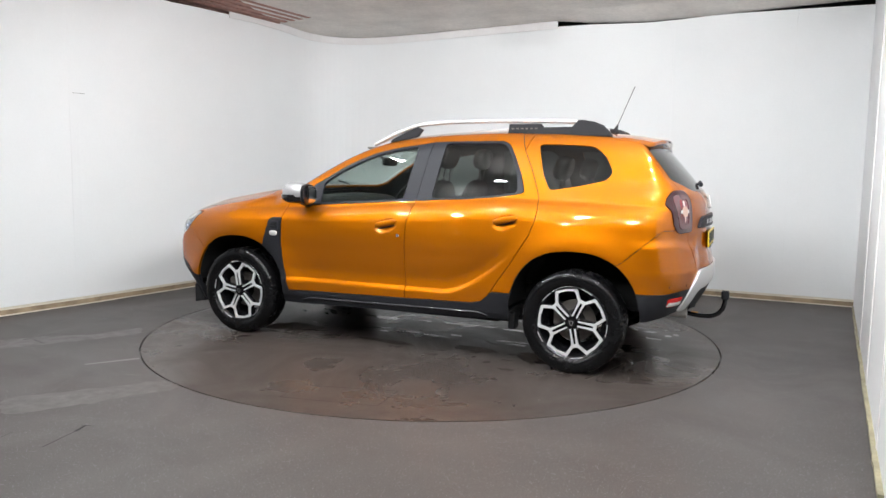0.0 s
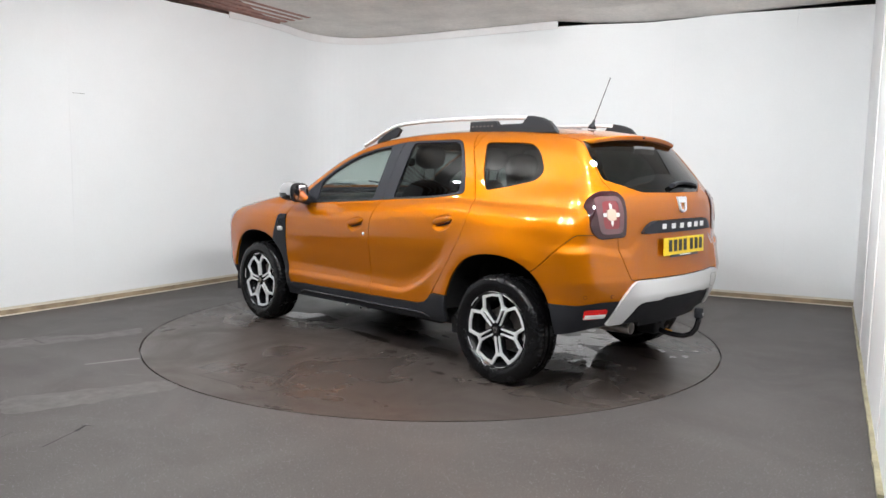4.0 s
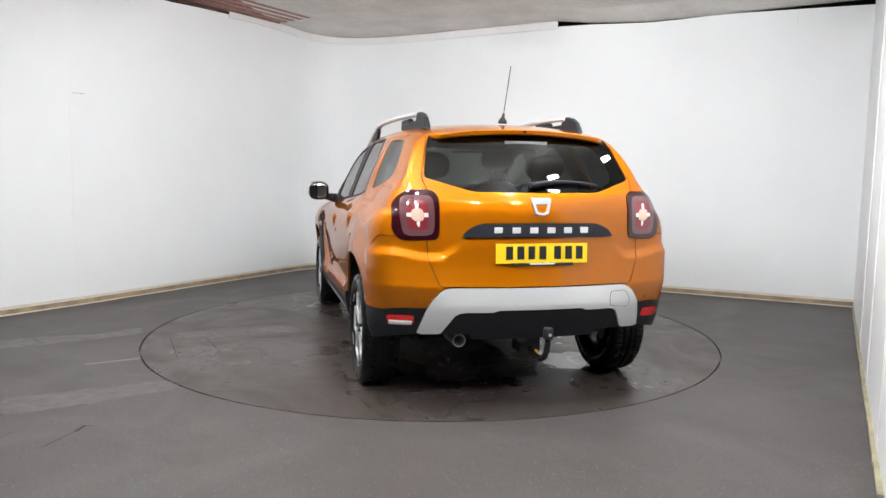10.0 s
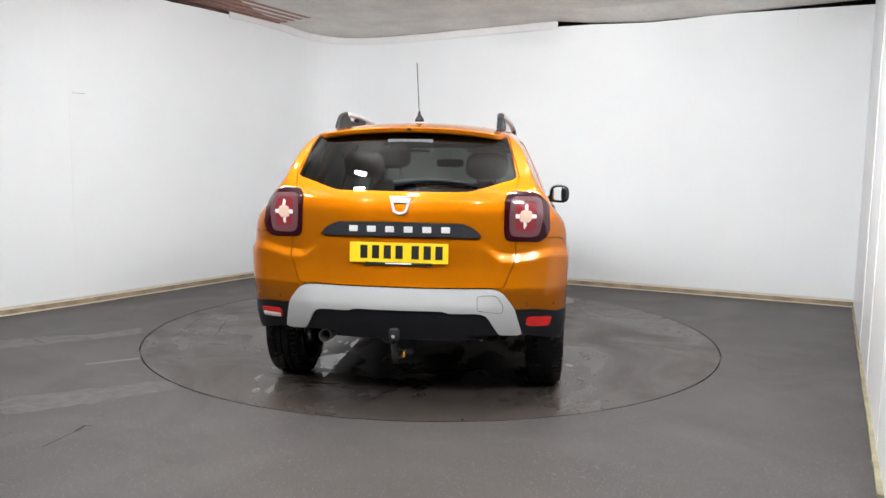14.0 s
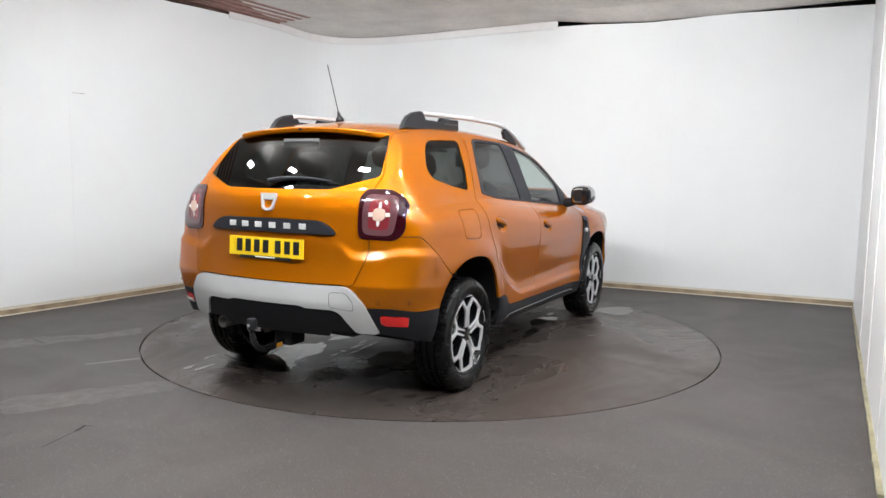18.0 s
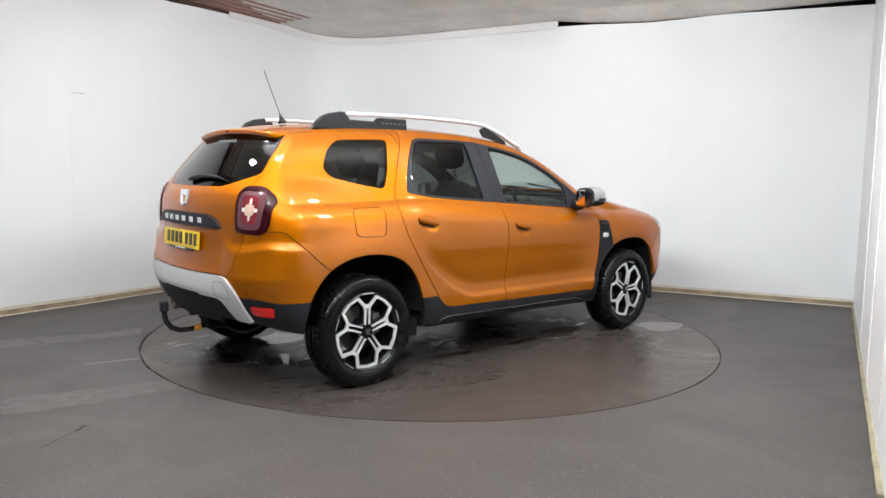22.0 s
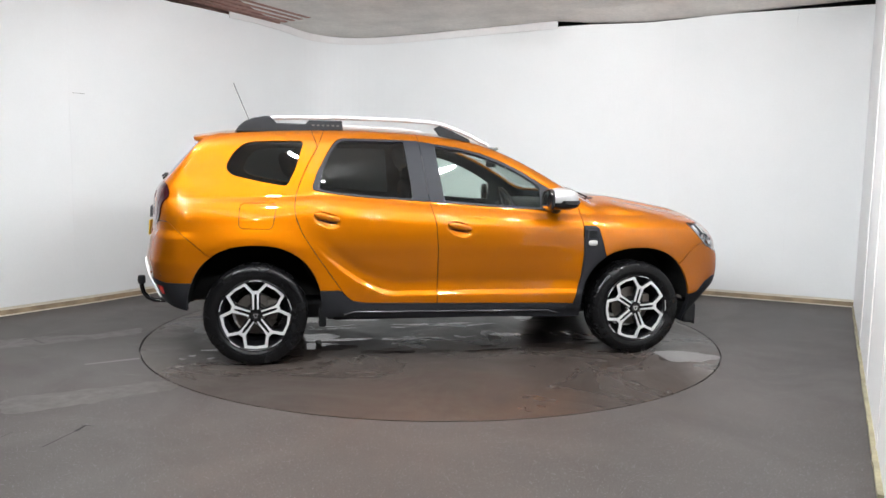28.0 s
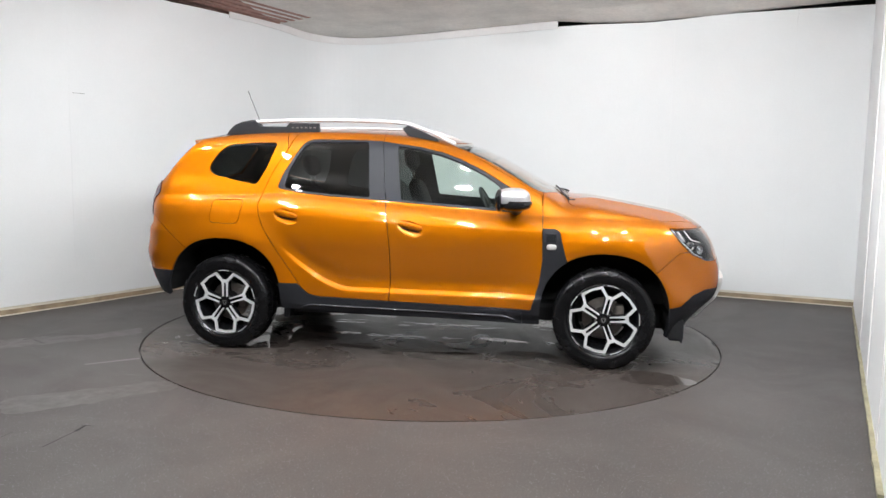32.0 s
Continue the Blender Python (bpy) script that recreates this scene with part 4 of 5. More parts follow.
# ---- car: wheels ----
def lathe(profile, n=72, notch=None, bm=None):
    """A ring turned about the y axis from (radius, y) points. notch(i, k) gives a change of radius."""
    bm = bm or bmesh.new()
    rows = []
    for i in range(n):
        a = 2 * math.pi * i / n
        rows.append([bm.verts.new(((r + (notch(i, k) if notch else 0)) * math.cos(a), w, (r + (notch(i, k) if notch else 0)) * math.sin(a))) for k, (r, w) in enumerate(profile)])
    for i in range(n):
        a, b = rows[i], rows[(i + 1) % n]
        for k in range(len(profile) - 1):
            bm.faces.new((a[k], a[k + 1], b[k + 1], b[k]))
    return bm


def finish(bm, y_sign=1):
    if y_sign < 0:
        bmesh.ops.scale(bm, vec=(1, -1, 1), verts=bm.verts)
    bmesh.ops.recalc_face_normals(bm, faces=bm.faces)
    for f in bm.faces:
        f.smooth = True
    for e in bm.edges:
        if len(e.link_faces) == 2 and e.calc_face_angle(0) > 0.6:
            e.smooth = False
    return bm


def strip_bm(path, width, w0, w1, taper=0.8, bm=None):
    """A raised band along a path in the wheel's plane."""
    bm = bm or bmesh.new()
    n = len(path)
    rows = []
    for i in range(n):
        p = Vector(path[i])
        a, b = Vector(path[max(i - 1, 0)]), Vector(path[min(i + 1, n - 1)])
        d1 = (p - a).normalized() if i else (b - p).normalized()
        d2 = (b - p).normalized() if i < n - 1 else d1
        t = (d1 + d2).normalized()
        nrm = Vector((-t.y, t.x))
        mit = 1 / max(0.55, nrm.dot(Vector((-d1.y, d1.x))))
        h = (width[i] if isinstance(width, (list, tuple)) else width) * 0.5 * mit
        q = [p + nrm * h, p + nrm * h * taper, p - nrm * h * taper, p - nrm * h]
        rows.append([bm.verts.new((q[0].x, w0, q[0].y)), bm.verts.new((q[1].x, w1, q[1].y)), bm.verts.new((q[2].x, w1, q[2].y)), bm.verts.new((q[3].x, w0, q[3].y))])
    for a, b in zip(rows, rows[1:]):
        for k in range(3):
            bm.faces.new((a[k], a[k + 1], b[k + 1], b[k]))
    bm.faces.new(rows[0])
    bm.faces.new(rows[-1][::-1])
    return bm


def polar(r, deg, off=0.0):
    a = radians(deg)
    return (r * math.cos(a) - off * math.sin(a), r * math.sin(a) + off * math.cos(a))


def cyl_y(r0, r1, w0, w1, n=24, x=0.0, z=0.0, bm=None):
    bm = bm or bmesh.new()
    a = [bm.verts.new((x + r0 * math.cos(2 * math.pi * i / n), w0, z + r0 * math.sin(2 * math.pi * i / n))) for i in range(n)]
    b = [bm.verts.new((x + r1 * math.cos(2 * math.pi * i / n), w1, z + r1 * math.sin(2 * math.pi * i / n))) for i in range(n)]
    for i in range(n):
        bm.faces.new((a[i], a[(i + 1) % n], b[(i + 1) % n], b[i]))
    bm.faces.new(a[::-1])
    bm.faces.new(b)
    return bm


TR = 0.338
tyre_profile = [(0.234, 0.080), (0.240, 0.095), (0.252, 0.104), (0.268, 0.108), (0.290, 0.110), (0.306, 0.107), (0.320, 0.101), (0.3305, 0.090), (0.3360, 0.076),
                (TR, 0.060), (TR, 0.046), (TR - 0.008, 0.045), (TR - 0.008, 0.038), (TR, 0.037), (TR, 0.008), (TR - 0.008, 0.007), (TR - 0.008, 0.0)]
tyre_profile = tyre_profile + [(r, -w) for r, w in tyre_profile[::-1][1:]]
nprof = len(tyre_profile)


def tread(i, k):
    shoulder = k in (7, 8, 9, 10) or nprof - 1 - k in (7, 8, 9, 10)
    return -0.0045 if shoulder and i % 5 == 0 else 0.0


def wheel(x, s, turn):
    w = new("wheel")
    w.parent = car
    w.location = (x, s * 0.788, 0.336)
    w["label"] = "alloy wheel with machined spokes and black tyre"
    part("tyre", finish(lathe(tyre_profile, 300, tread), s), M_TYRE, w, "black rubber tyre")
    # black barrel and lip
    part("rim", finish(lathe([(0.165, -0.085), (0.190, -0.07), (0.198, 0.02), (0.210, 0.060), (0.226, 0.078), (0.239, 0.086), (0.241, 0.095), (0.235, 0.099), (0.229, 0.095), (0.221, 0.080), (0.185, 0.030), (0.165, -0.085)], 72), s), M_RIMBLACK, w, "gloss black rim")
    disc = finish(lathe([(0.05, 0.005), (0.125, 0.000), (0.138, -0.004), (0.138, -0.018), (0.05, -0.020), (0.05, 0.005)], 48), s)
    part("brake_disc", disc, M_STEEL, w, "bare steel brake disc")
    part("caliper", finish(box_bm(0.105, 0.0, 0.03, 0.06, 0.075, 0.13, 0.014), s), M_STEEL, w)
    for i in range(5):
        a0 = turn + 72 * i
        a1 = a0 + 72
        path = [polar(0.042, a0, 0.0150), polar(0.100, a0, 0.0150), polar(0.150, a0, 0.0150), polar(0.2180, a0 + 18.5), polar(0.2160, a0 + 36), polar(0.2180, a1 - 18.5), polar(0.150, a1, -0.0150), polar(0.100, a1, -0.0150), polar(0.042, a1, -0.0150)]
        part("spoke_back", finish(strip_bm(path, 0.030, 0.045, 0.078, 0.9), s), M_RIMBLACK, w)
        part("spoke", finish(strip_bm(path, [0.009, 0.0105, 0.0180, 0.0190, 0.0150, 0.0190, 0.0180, 0.0105, 0.009], 0.076, 0.0900, 0.96), s), M_MACHINED, w, "machined silver double spoke")
        part("spoke_bridge", finish(strip_bm([polar(0.143, a0), polar(0.164, a0)], [0.026, 0.040], 0.076, 0.0895, 0.96), s), M_MACHINED, w)
        part("spoke_web", finish(strip_bm([polar(0.03, a0), polar(0.160, a0)], 0.026, 0.03, 0.058, 0.9), s), M_RIMBLACK, w)
        arc = [polar(0.2335, a0 + d) for d in (-9.5, -6, -2, 2, 6, 9.5)]
        part("rim_flash", finish(strip_bm(arc, 0.0065, 0.088, 0.0985, 0.8), s), M_MACHINED, w)
        bx, bz = polar(0.052, a0 + 36)
        part("wheel_bolt", finish(cyl_y(0.0085, 0.0075, 0.05, 0.078, 10, bx, bz), s), M_CHROME, w)
    part("hub", finish(cyl_y(0.075, 0.066, 0.0, 0.066, 32), s), M_RIMBLACK, w)
    cap = part("centre_cap", finish(cyl_y(0.029, 0.027, 0.06, 0.092, 28), s), M_GLOSSBLACK, w)
    bm = strip_bm([(-0.014, 0.011), (0.014, 0.011), (0.005, -0.014), (-0.005, -0.014), (-0.014, 0.011)], 0.007, 0.089, 0.095)
    part("cap_badge", finish(bm, s), M_CHROME, w)
    return w


for x, s, turn in ((1.337, 1, 81), (-1.337, 1, 43), (1.337, -1, 76), (-1.337, -1, 90)):
    wheel(x, s, turn)


# ---- car: arches, underside ----
def arch_liner(outline, s):
    bm = bmesh.new()
    a, b = [], []
    top = [(x, z) for x, z in outline if z > 0.36]
    top.sort(key=lambda q: -math.atan2(q[1] - 0.2, q[0] - (1.337 if q[0] > 0 else -1.337)))
    for x, z in top:
        a.append(bm.verts.new((x, s * (half_width(np.array(x), np.array(z)) - 0.012), z)))
        b.append(bm.verts.new((x, s * 0.50, z)))
    for i in range(len(a) - 1):
        bm.faces.new((a[i], a[i + 1], b[i + 1], b[i]))
    bm.faces.new(b)
    bmesh.ops.recalc_face_normals(bm, faces=bm.faces)
    return bm


for s in (1, -1):
    for outline in (ARCH_F, ARCH_R):
        part("arch_liner", arch_liner(grown(outline, 0.004), s), M_LINER, car, "black wheel arch liner")
    part("mud_flap", box_bm(1.85, s * 0.72, 0.235, 0.012, 0.16, 0.09, 0.004), M_CLAD, car)
    part("jacking_flange", box_bm(-0.90, s * 0.74, 0.29, 0.05, 0.10, 0.12, 0.012), M_UNDER, car)
    # bright edge line along the sill: its highlight, put into a raised, paler strip
    bm = bmesh.new()
    prev = None
    for i in range(41):
        x = -0.76 + 1.50 * i / 40
        z = 0.349 - 0.017 * (x + 0.72) / 1.46
        if i < 2:
            z -= 0.020 * (2 - i) / 2
        if i > 38:
            z -= 0.018 * (i - 38) / 2
        y = s * (float(half_width(np.array(x), np.array(z))) + 0.0125)
        ring = [bm.verts.new((x, y + s * dy, z + dz)) for dy, dz in ((0, -0.006), (0.006, -0.002), (0.006, 0.003), (0, 0.006))]
        if prev:
            for k in range(3):
                bm.faces.new((prev[k], ring[k], ring[k + 1], prev[k + 1]))
        prev = ring
    bmesh.ops.recalc_face_normals(bm, faces=bm.faces)
    part("sill_highlight_strip", bm, M_EDGE, car, "raised strip carrying the sill's highlight line", smooth=True)
    part("sill_underside", box_bm(0.0, s * 0.775, 0.302, 1.66, 0.13, 0.03, 0.01), M_UNDER, car)
part("floor_pan", box_bm(0.22, 0, 0.300, 3.1, 1.00, 0.13, 0.03), M_UNDER, car, "black underbody")
part("floor_pan", box_bm(0.0, 0, 0.318, 1.75, 1.50, 0.09, 0.02), M_UNDER, car)
part("spare_wheel_well", box_bm(-1.70, -0.05, 0.430, 0.46, 0.86, 0.12, 0.05), M_UNDER, car)
for s in (1, -1):
    part("air_dam", box_bm(1.815, s * 0.60, 0.275, 0.10, 0.40, 0.15, 0.02), M_UNDER, car, "black air dam below the bumper")
part("engine_tray", box_bm(1.62, 0, 0.255, 0.60, 0.95, 0.09, 0.03), M_UNDER, car)
bm = finish(cyl_y(0.045, 0.045, -0.62, 0.62, 20))
bmesh.ops.translate(bm, vec=(-1.337, 0, 0.315), verts=bm.verts)
part("rear_axle", bm, M_UNDER, car)
bm = finish(cyl_y(0.055, 0.055, -0.24, 0.30, 24))
bmesh.ops.translate(bm, vec=(-1.66, 0.16, 0.425), verts=bm.verts)
part("silencer", bm, M_UNDER, car)


def tube(points, r, n=12, caps=True, radii=None):
    """A round bar along a line in space."""
    bm = bmesh.new()
    rows = []
    for i, p in enumerate(points):
        a, b = Vector(points[max(i - 1, 0)]), Vector(points[min(i + 1, len(points) - 1)])
        t = (b - a).normalized()
        u = t.orthogonal().normalized() if i == 0 else (rows_u - t * rows_u.dot(t)).normalized()
        rows_u = u
        v = t.cross(u)
        rr = radii[i] if radii else r
        rows.append([bm.verts.new(Vector(p) + (u * math.cos(2 * math.pi * k / n) + v * math.sin(2 * math.pi * k / n)) * rr) for k in range(n)])
    for a, b in zip(rows, rows[1:]):
        for k in range(n):
            bm.faces.new((a[k], a[(k + 1) % n], b[(k + 1) % n], b[k]))
    if caps:
        bm.faces.new(rows[0][::-1])
        bm.faces.new(rows[-1])
    bmesh.ops.recalc_face_normals(bm, faces=bm.faces)
    for f in bm.faces:
        f.smooth = len(f.verts) == 4
    return bm


# exhaust tip: an open rolled pipe
bm = lathe([(0.030, 0.20), (0.030, 0.0), (0.032, -0.006), (0.0355, -0.006), (0.037, 0.0), (0.037, 0.20)], 32)
bmesh.ops.transform(bm, matrix=pose(-2.00, 0.424, 0.388) @ pose(0, 0, 0, 0, 0, -90), verts=bm.verts)
part("exhaust_tip", finish(bm), M_EXH, car, "bright steel exhaust tip")
part("exhaust_core", tube([(-1.88, 0.424, 0.388), (-1.76, 0.40, 0.40), (-1.72, 0.28, 0.42)], 0.029), M_UNDER, car)

# tow bar with a capped ball
tow = part("tow_bar", tube([(-1.90, 0, 0.335), (-1.95, 0, 0.318), (-2.00, 0, 0.304), (-2.06, 0, 0.298), (-2.13, 0, 0.300), (-2.18, 0, 0.322), (-2.210, 0, 0.362), (-2.222, 0, 0.410), (-2.222, 0, 0.440)], 0.0165), M_GLOSSBLACK, car, "black tow bar neck")
part("tow_mount", box_bm(-1.905, 0, 0.350, 0.13, 0.13, 0.12, 0.015), M_UNDER, tow, "black tow bar mount")
part("ball_cap", tube([(-2.222, 0, 0.428), (-2.222, 0, 0.436), (-2.222, 0, 0.482), (-2.222, 0, 0.490)], 0.027, 20, True, [0.024, 0.027, 0.027, 0.022]), M_CLAD, tow, "black ball cap")
part("cap_emblem", tube([(-2.2485, 0, 0.455), (-2.251, 0, 0.455)], 0.009, 16), M_MARK, tow)
M_TAG = mat("orange_tag", (0.85, 0.36, 0.03), 0.5, grain=0.05)
part("socket", tube([(-1.98, 0.07, 0.405), (-2.03, 0.07, 0.400)], 0.034, 20), M_CLAD, tow, "black trailer socket")
part("rating_tag", box_bm(-2.02, -0.020, 0.306, 0.045, 0.004, 0.028, 0.001), M_TAG, tow, "small orange rating tag")


# ---- car: mirrors, handles, vents ----
def blob(c, size, e=2.6, nu=36, nv=24, lo=-90, hi=90):
    """A soft box: half sizes and a squareness."""
    bm = bmesh.new()

    def pw(q):
        return math.copysign(abs(q) ** (2 / e), q)

    rows = []
    for j in range(nv + 1):
        b = radians(lo + (hi - lo) * j / nv)
        rows.append([bm.verts.new((c[0] + size[0] * pw(math.cos(b)) * pw(math.cos(2 * math.pi * i / nu)), c[1] + size[1] * pw(math.cos(b)) * pw(math.sin(2 * math.pi * i / nu)), c[2] + size[2] * pw(math.sin(b)))) for i in range(nu)])
    for a, b in zip(rows, rows[1:]):
        for i in range(nu):
            j = (i + 1) % nu
            bm.faces.new((a[i], a[j], b[j], b[i]))
    bmesh.ops.remove_doubles(bm, verts=bm.verts, dist=1e-5)
    ed = [e for e in bm.edges if e.is_boundary]
    if ed:
        bmesh.ops.holes_fill(bm, edges=ed)
    bmesh.ops.recalc_face_normals(bm, faces=bm.faces)
    for f in bm.faces:
        f.smooth = len(f.verts) <= 4
    return bm


for s in (1, -1):
    mir = part("door_mirror", blob((0.728, s * 0.948, 1.118), (0.112, 0.084, 0.082), 2.6, lo=-10), M_CAP, car, "silver door mirror with a black base", smooth=False)
    part("lower_shell", blob((0.740, s * 0.946, 1.104), (0.114, 0.088, 0.058), 2.4, hi=6), M_GLOSSBLACK, mir, "gloss black lower shell")
    part("bracket", tube([(0.735, s * 0.79, 1.052), (0.735, s * 0.83, 1.056), (0.735, s * 0.88, 1.068), (0.735, s * 0.92, 1.085)], 0.03, 14, True, [0.042, 0.036, 0.030, 0.030]), M_SATIN, mir)
    part("housing_rim", blob((0.638, s * 0.950, 1.116), (0.022, 0.084, 0.076), 3.0), M_GLOSSBLACK, mir, "black housing rim")
    bm = blob((0, 0, 0), (0.006, 0.070, 0.060), 3.4)
    bmesh.ops.transform(bm, matrix=pose(0.620, s * 0.953, 1.116, rz=-s * 14), verts=bm.verts)
    part("mirror_glass", bm, M_MIRROR, mir, "mirror glass")
    # sail panel at the foot of the mirror
    bm = bmesh.new()
    tri = [(0.63, 1.045), (0.78, 1.035), (0.775, 1.12), (0.67, 1.195), (0.63, 1.195)]
    ring = [bm.verts.new((x, s * (float(half_width(np.array(x), np.array(z))) + 0.004), z)) for x, z in tri]
    bm.faces.new(ring if s > 0 else ring[::-1])
    ext = bmesh.ops.extrude_face_region(bm, geom=bm.faces[:])
    bmesh.ops.translate(bm, vec=(0, -s * 0.012, 0), verts=[v for v in ext["geom"] if isinstance(v, bmesh.types.BMVert)])
    bmesh.ops.recalc_face_normals(bm, faces=bm.faces)
    part("sail_panel", bm, M_SATIN, part_of["fd", s])
    for key, xc, zc in (("rd", -0.870, 0.967), ("fd", 0.025, 0.907)):
        y = float(half_width(np.array(xc + 0.12), np.array(zc)))
        m = pose(xc, s * (y - 0.003), zc + 0.018, ry=12)
        bm = blob((0, 0, 0), (0.086, 0.015, 0.022), 2.6, 32, 16)
        bmesh.ops.transform(bm, matrix=m, verts=bm.verts)
        h = part("door_handle", bm, M_PAINT, part_of[key, s])
        # black sliver that stands in for the shade under the handle
        bm = blob((0, 0, 0), (0.080, 0.006, 0.0035), 2.4, 24, 10)
        bmesh.ops.transform(bm, matrix=pose(xc, s * (y - 0.010), zc - 0.011, ry=12), verts=bm.verts)
        part("handle_shadow_gap", bm, M_LINER, part_of[key, s])
    # side vent with mesh and marker lamp
    yv = float(half_width(np.array(0.98), np.array(0.86))) + 0.009
    vent = part("side_vent", box_bm(0.978, s * yv, 0.872, 0.076, 0.010, 0.066, 0.004, rot=None), M_SATIN, car, "dark side vent with a mesh insert")
    part("mesh_insert", box_bm(0.980, s * (yv + 0.005), 0.873, 0.058, 0.004, 0.048, 0.001), M_LINER, vent)
    for i in range(5):
        part("mesh_bar", box_bm(0.980, s * (yv + 0.0075), 0.855 + 0.009 * i, 0.056, 0.003, 0.0025), M_SATIN, vent)
    bm = blob((0.984, s * (yv + 0.003), 0.812), (0.034, 0.012, 0.020), 3.0, 24, 12)
    part("marker_lamp", bm, M_MARK, vent, "clear side marker lamp")
part("door_lock", tube([(-0.073, 0.878, 0.842), (-0.073, 0.893, 0.842)], 0.011, 18), M_CHROME, part_of["fd", 1], "bright round door lock")


# headlamp bezel, reflectors and light strips
def skin_y(x, z, depth=0.0):
    lo, hi = 0.2, 1.1
    for _ in range(30):
        m = (lo + hi) / 2
        if field(np.array([x, m, z])) < 0:
            lo = m
        else:
            hi = m
    return lo - depth


for s in (1, -1):
    for xq in (-1.937, -2.020):
        yq = skin_y(xq, 0.608)
        out = slope(np.array([[xq, yq, 0.608]]))[0]
        a, b, c = ((xq + out[0] * d, s * (yq + out[1] * d), 0.608) for d in (-0.010, 0.0025, 0.0050))
        ring = part("parking_sensor", tube([a, b], 0.0105, 16), M_LINER, rear_b, "round orange parking sensor")
        part("sensor_face", tube([a, c], 0.0080, 16), M_PAINT, ring)
for s in (1, -1):
    def on_lamp(pts, depth, n=8):
        out = []
        for (x0, z0), (x1, z1) in zip(pts, pts[1:]):
            for i in range(n):
                x, z = x0 + (x1 - x0) * i / n, z0 + (z1 - z0) * i / n
                out.append((x, s * skin_y(x, z, depth), z))
        return out

    part("headlamp_bezel", tube(on_lamp([(1.752, 0.938), (1.820, 0.858), (1.890, 0.793), (1.960, 0.758)], 0.008), 0.0065, 8), M_CHROME, car, "bright headlamp bezel")
    part("light_strip", tube(on_lamp([(1.835, 0.935), (1.875, 0.880), (1.945, 0.862)], 0.013), 0.0045, 8), M_CLEARLENS, car, "pale running light strip")
    part("light_strip", tube(on_lamp([(1.790, 0.925), (1.835, 0.862)], 0.012), 0.010, 8), M_MARK, car, "pale indicator lens")
    for x, z, r in ((1.865, 0.838, 0.026), (1.925, 0.815, 0.026)):
        bm = lathe([(0.004, 0.0), (r * 0.6, 0.004), (r, 0.018), (r * 1.08, 0.018), (r * 1.08, 0.0)], 28)
        bmesh.ops.transform(bm, matrix=pose(x, s * skin_y(x, z, 0.030), z, rz=-(90 - s * 48)), verts=bm.verts)
        part("headlamp_bowl", finish(bm), M_CHROME, car, "bright headlamp bowl")


# ---- car: roof rails and aerial ----
rail_z = curve([-1.34, -1.235, -0.95, -0.672, -0.35, -0.107, 0.056, 0.15, 0.219, 0.285], [1.642, 1.650, 1.658, 1.660, 1.655, 1.640, 1.594, 1.555, 1.520, 1.492])
rail_y = curve([-1.5, -1.25, -0.5, 0.1, 0.3], [0.475, 0.485, 0.525, 0.555, 0.572])


def prism(outline, y0, y1, bevel=0.006):
    """A flat outline (x, z) given depth along y, with eased edges."""
    bm = bmesh.new()
    a = [bm.verts.new((x, y0, z)) for x, z in outline]
    b = [bm.verts.new((x, y1, z)) for x, z in outline]
    bm.faces.new(a)
    bm.faces.new(b[::-1])
    n = len(a)
    rims = []
    for i in range(n):
        bm.faces.new((a[i], b[i], b[(i + 1) % n], a[(i + 1) % n]))
    bmesh.ops.recalc_face_normals(bm, faces=bm.faces)
    if bevel:
        es = [e for e in bm.edges if abs(e.verts[0].co.y - e.verts[1].co.y) < 1e-6]
        bmesh.ops.bevel(bm, geom=es, offset=bevel, segments=2, affect="EDGES", profile=0.5)
    return bm


for s in (1, -1):
    bm = bmesh.new()
    prev = None
    for i in range(61):
        x = -1.275 + 1.558 * i / 60
        zc, yc = float(rail_z(np.array(x))), float(rail_y(np.array(x)))
        ring = []
        for k in range(14):
            a = 2 * math.pi * k / 14
            ring.append(bm.verts.new((x, s * (yc + 0.021 * math.copysign(abs(math.cos(a)) ** 0.7, math.cos(a))), zc + 0.0145 * math.copysign(abs(math.sin(a)) ** 0.7, math.sin(a)))))
        if prev:
            for k in range(14):
                bm.faces.new((prev[k], prev[(k + 1) % 14], ring[(k + 1) % 14], ring[k]))
        else:
            first = ring
        prev = ring
    bm.faces.new(first)
    bm.faces.new(prev[::-1])
    bmesh.ops.recalc_face_normals(bm, faces=bm.faces)
    rail = part("roof_rail", bm, M_RAIL, car, "silver roof rail with dark grey feet", smooth=True)
    pod = [(-1.488, 1.548), (-1.462, 1.585), (-1.42, 1.624), (-1.36, 1.648), (-1.28, 1.662), (-1.247, 1.662), (-1.206, 1.616), (-1.01, 1.614), (-0.985, 1.640), (-0.755, 1.640), (-0.748, 1.572), (-1.10, 1.548)]
    yc = float(rail_y(np.array(-1.15)))
    part("rear_foot", prism(pod, s * (yc - 0.018), s * (yc + 0.018), 0.009), M_CLAD, rail, "dark grey rear foot")
    for i in range(6):
        part("lettering_bar", box_bm(-0.955 + 0.034 * i, s * (yc + 0.019), 1.606, 0.019, 0.002, 0.010), M_STEEL, rail)
    foot = [(-0.110, 1.600), (-0.07, 1.622), (0.03, 1.585), (0.15, 1.530), (0.16, 1.508), (0.06, 1.525), (-0.07, 1.550)]
    yc = float(rail_y(np.array(0.03)))
    part("front_foot", prism(foot, s * (yc - 0.012), s * (yc + 0.013), 0.004), M_CLAD, rail, "dark grey front foot")
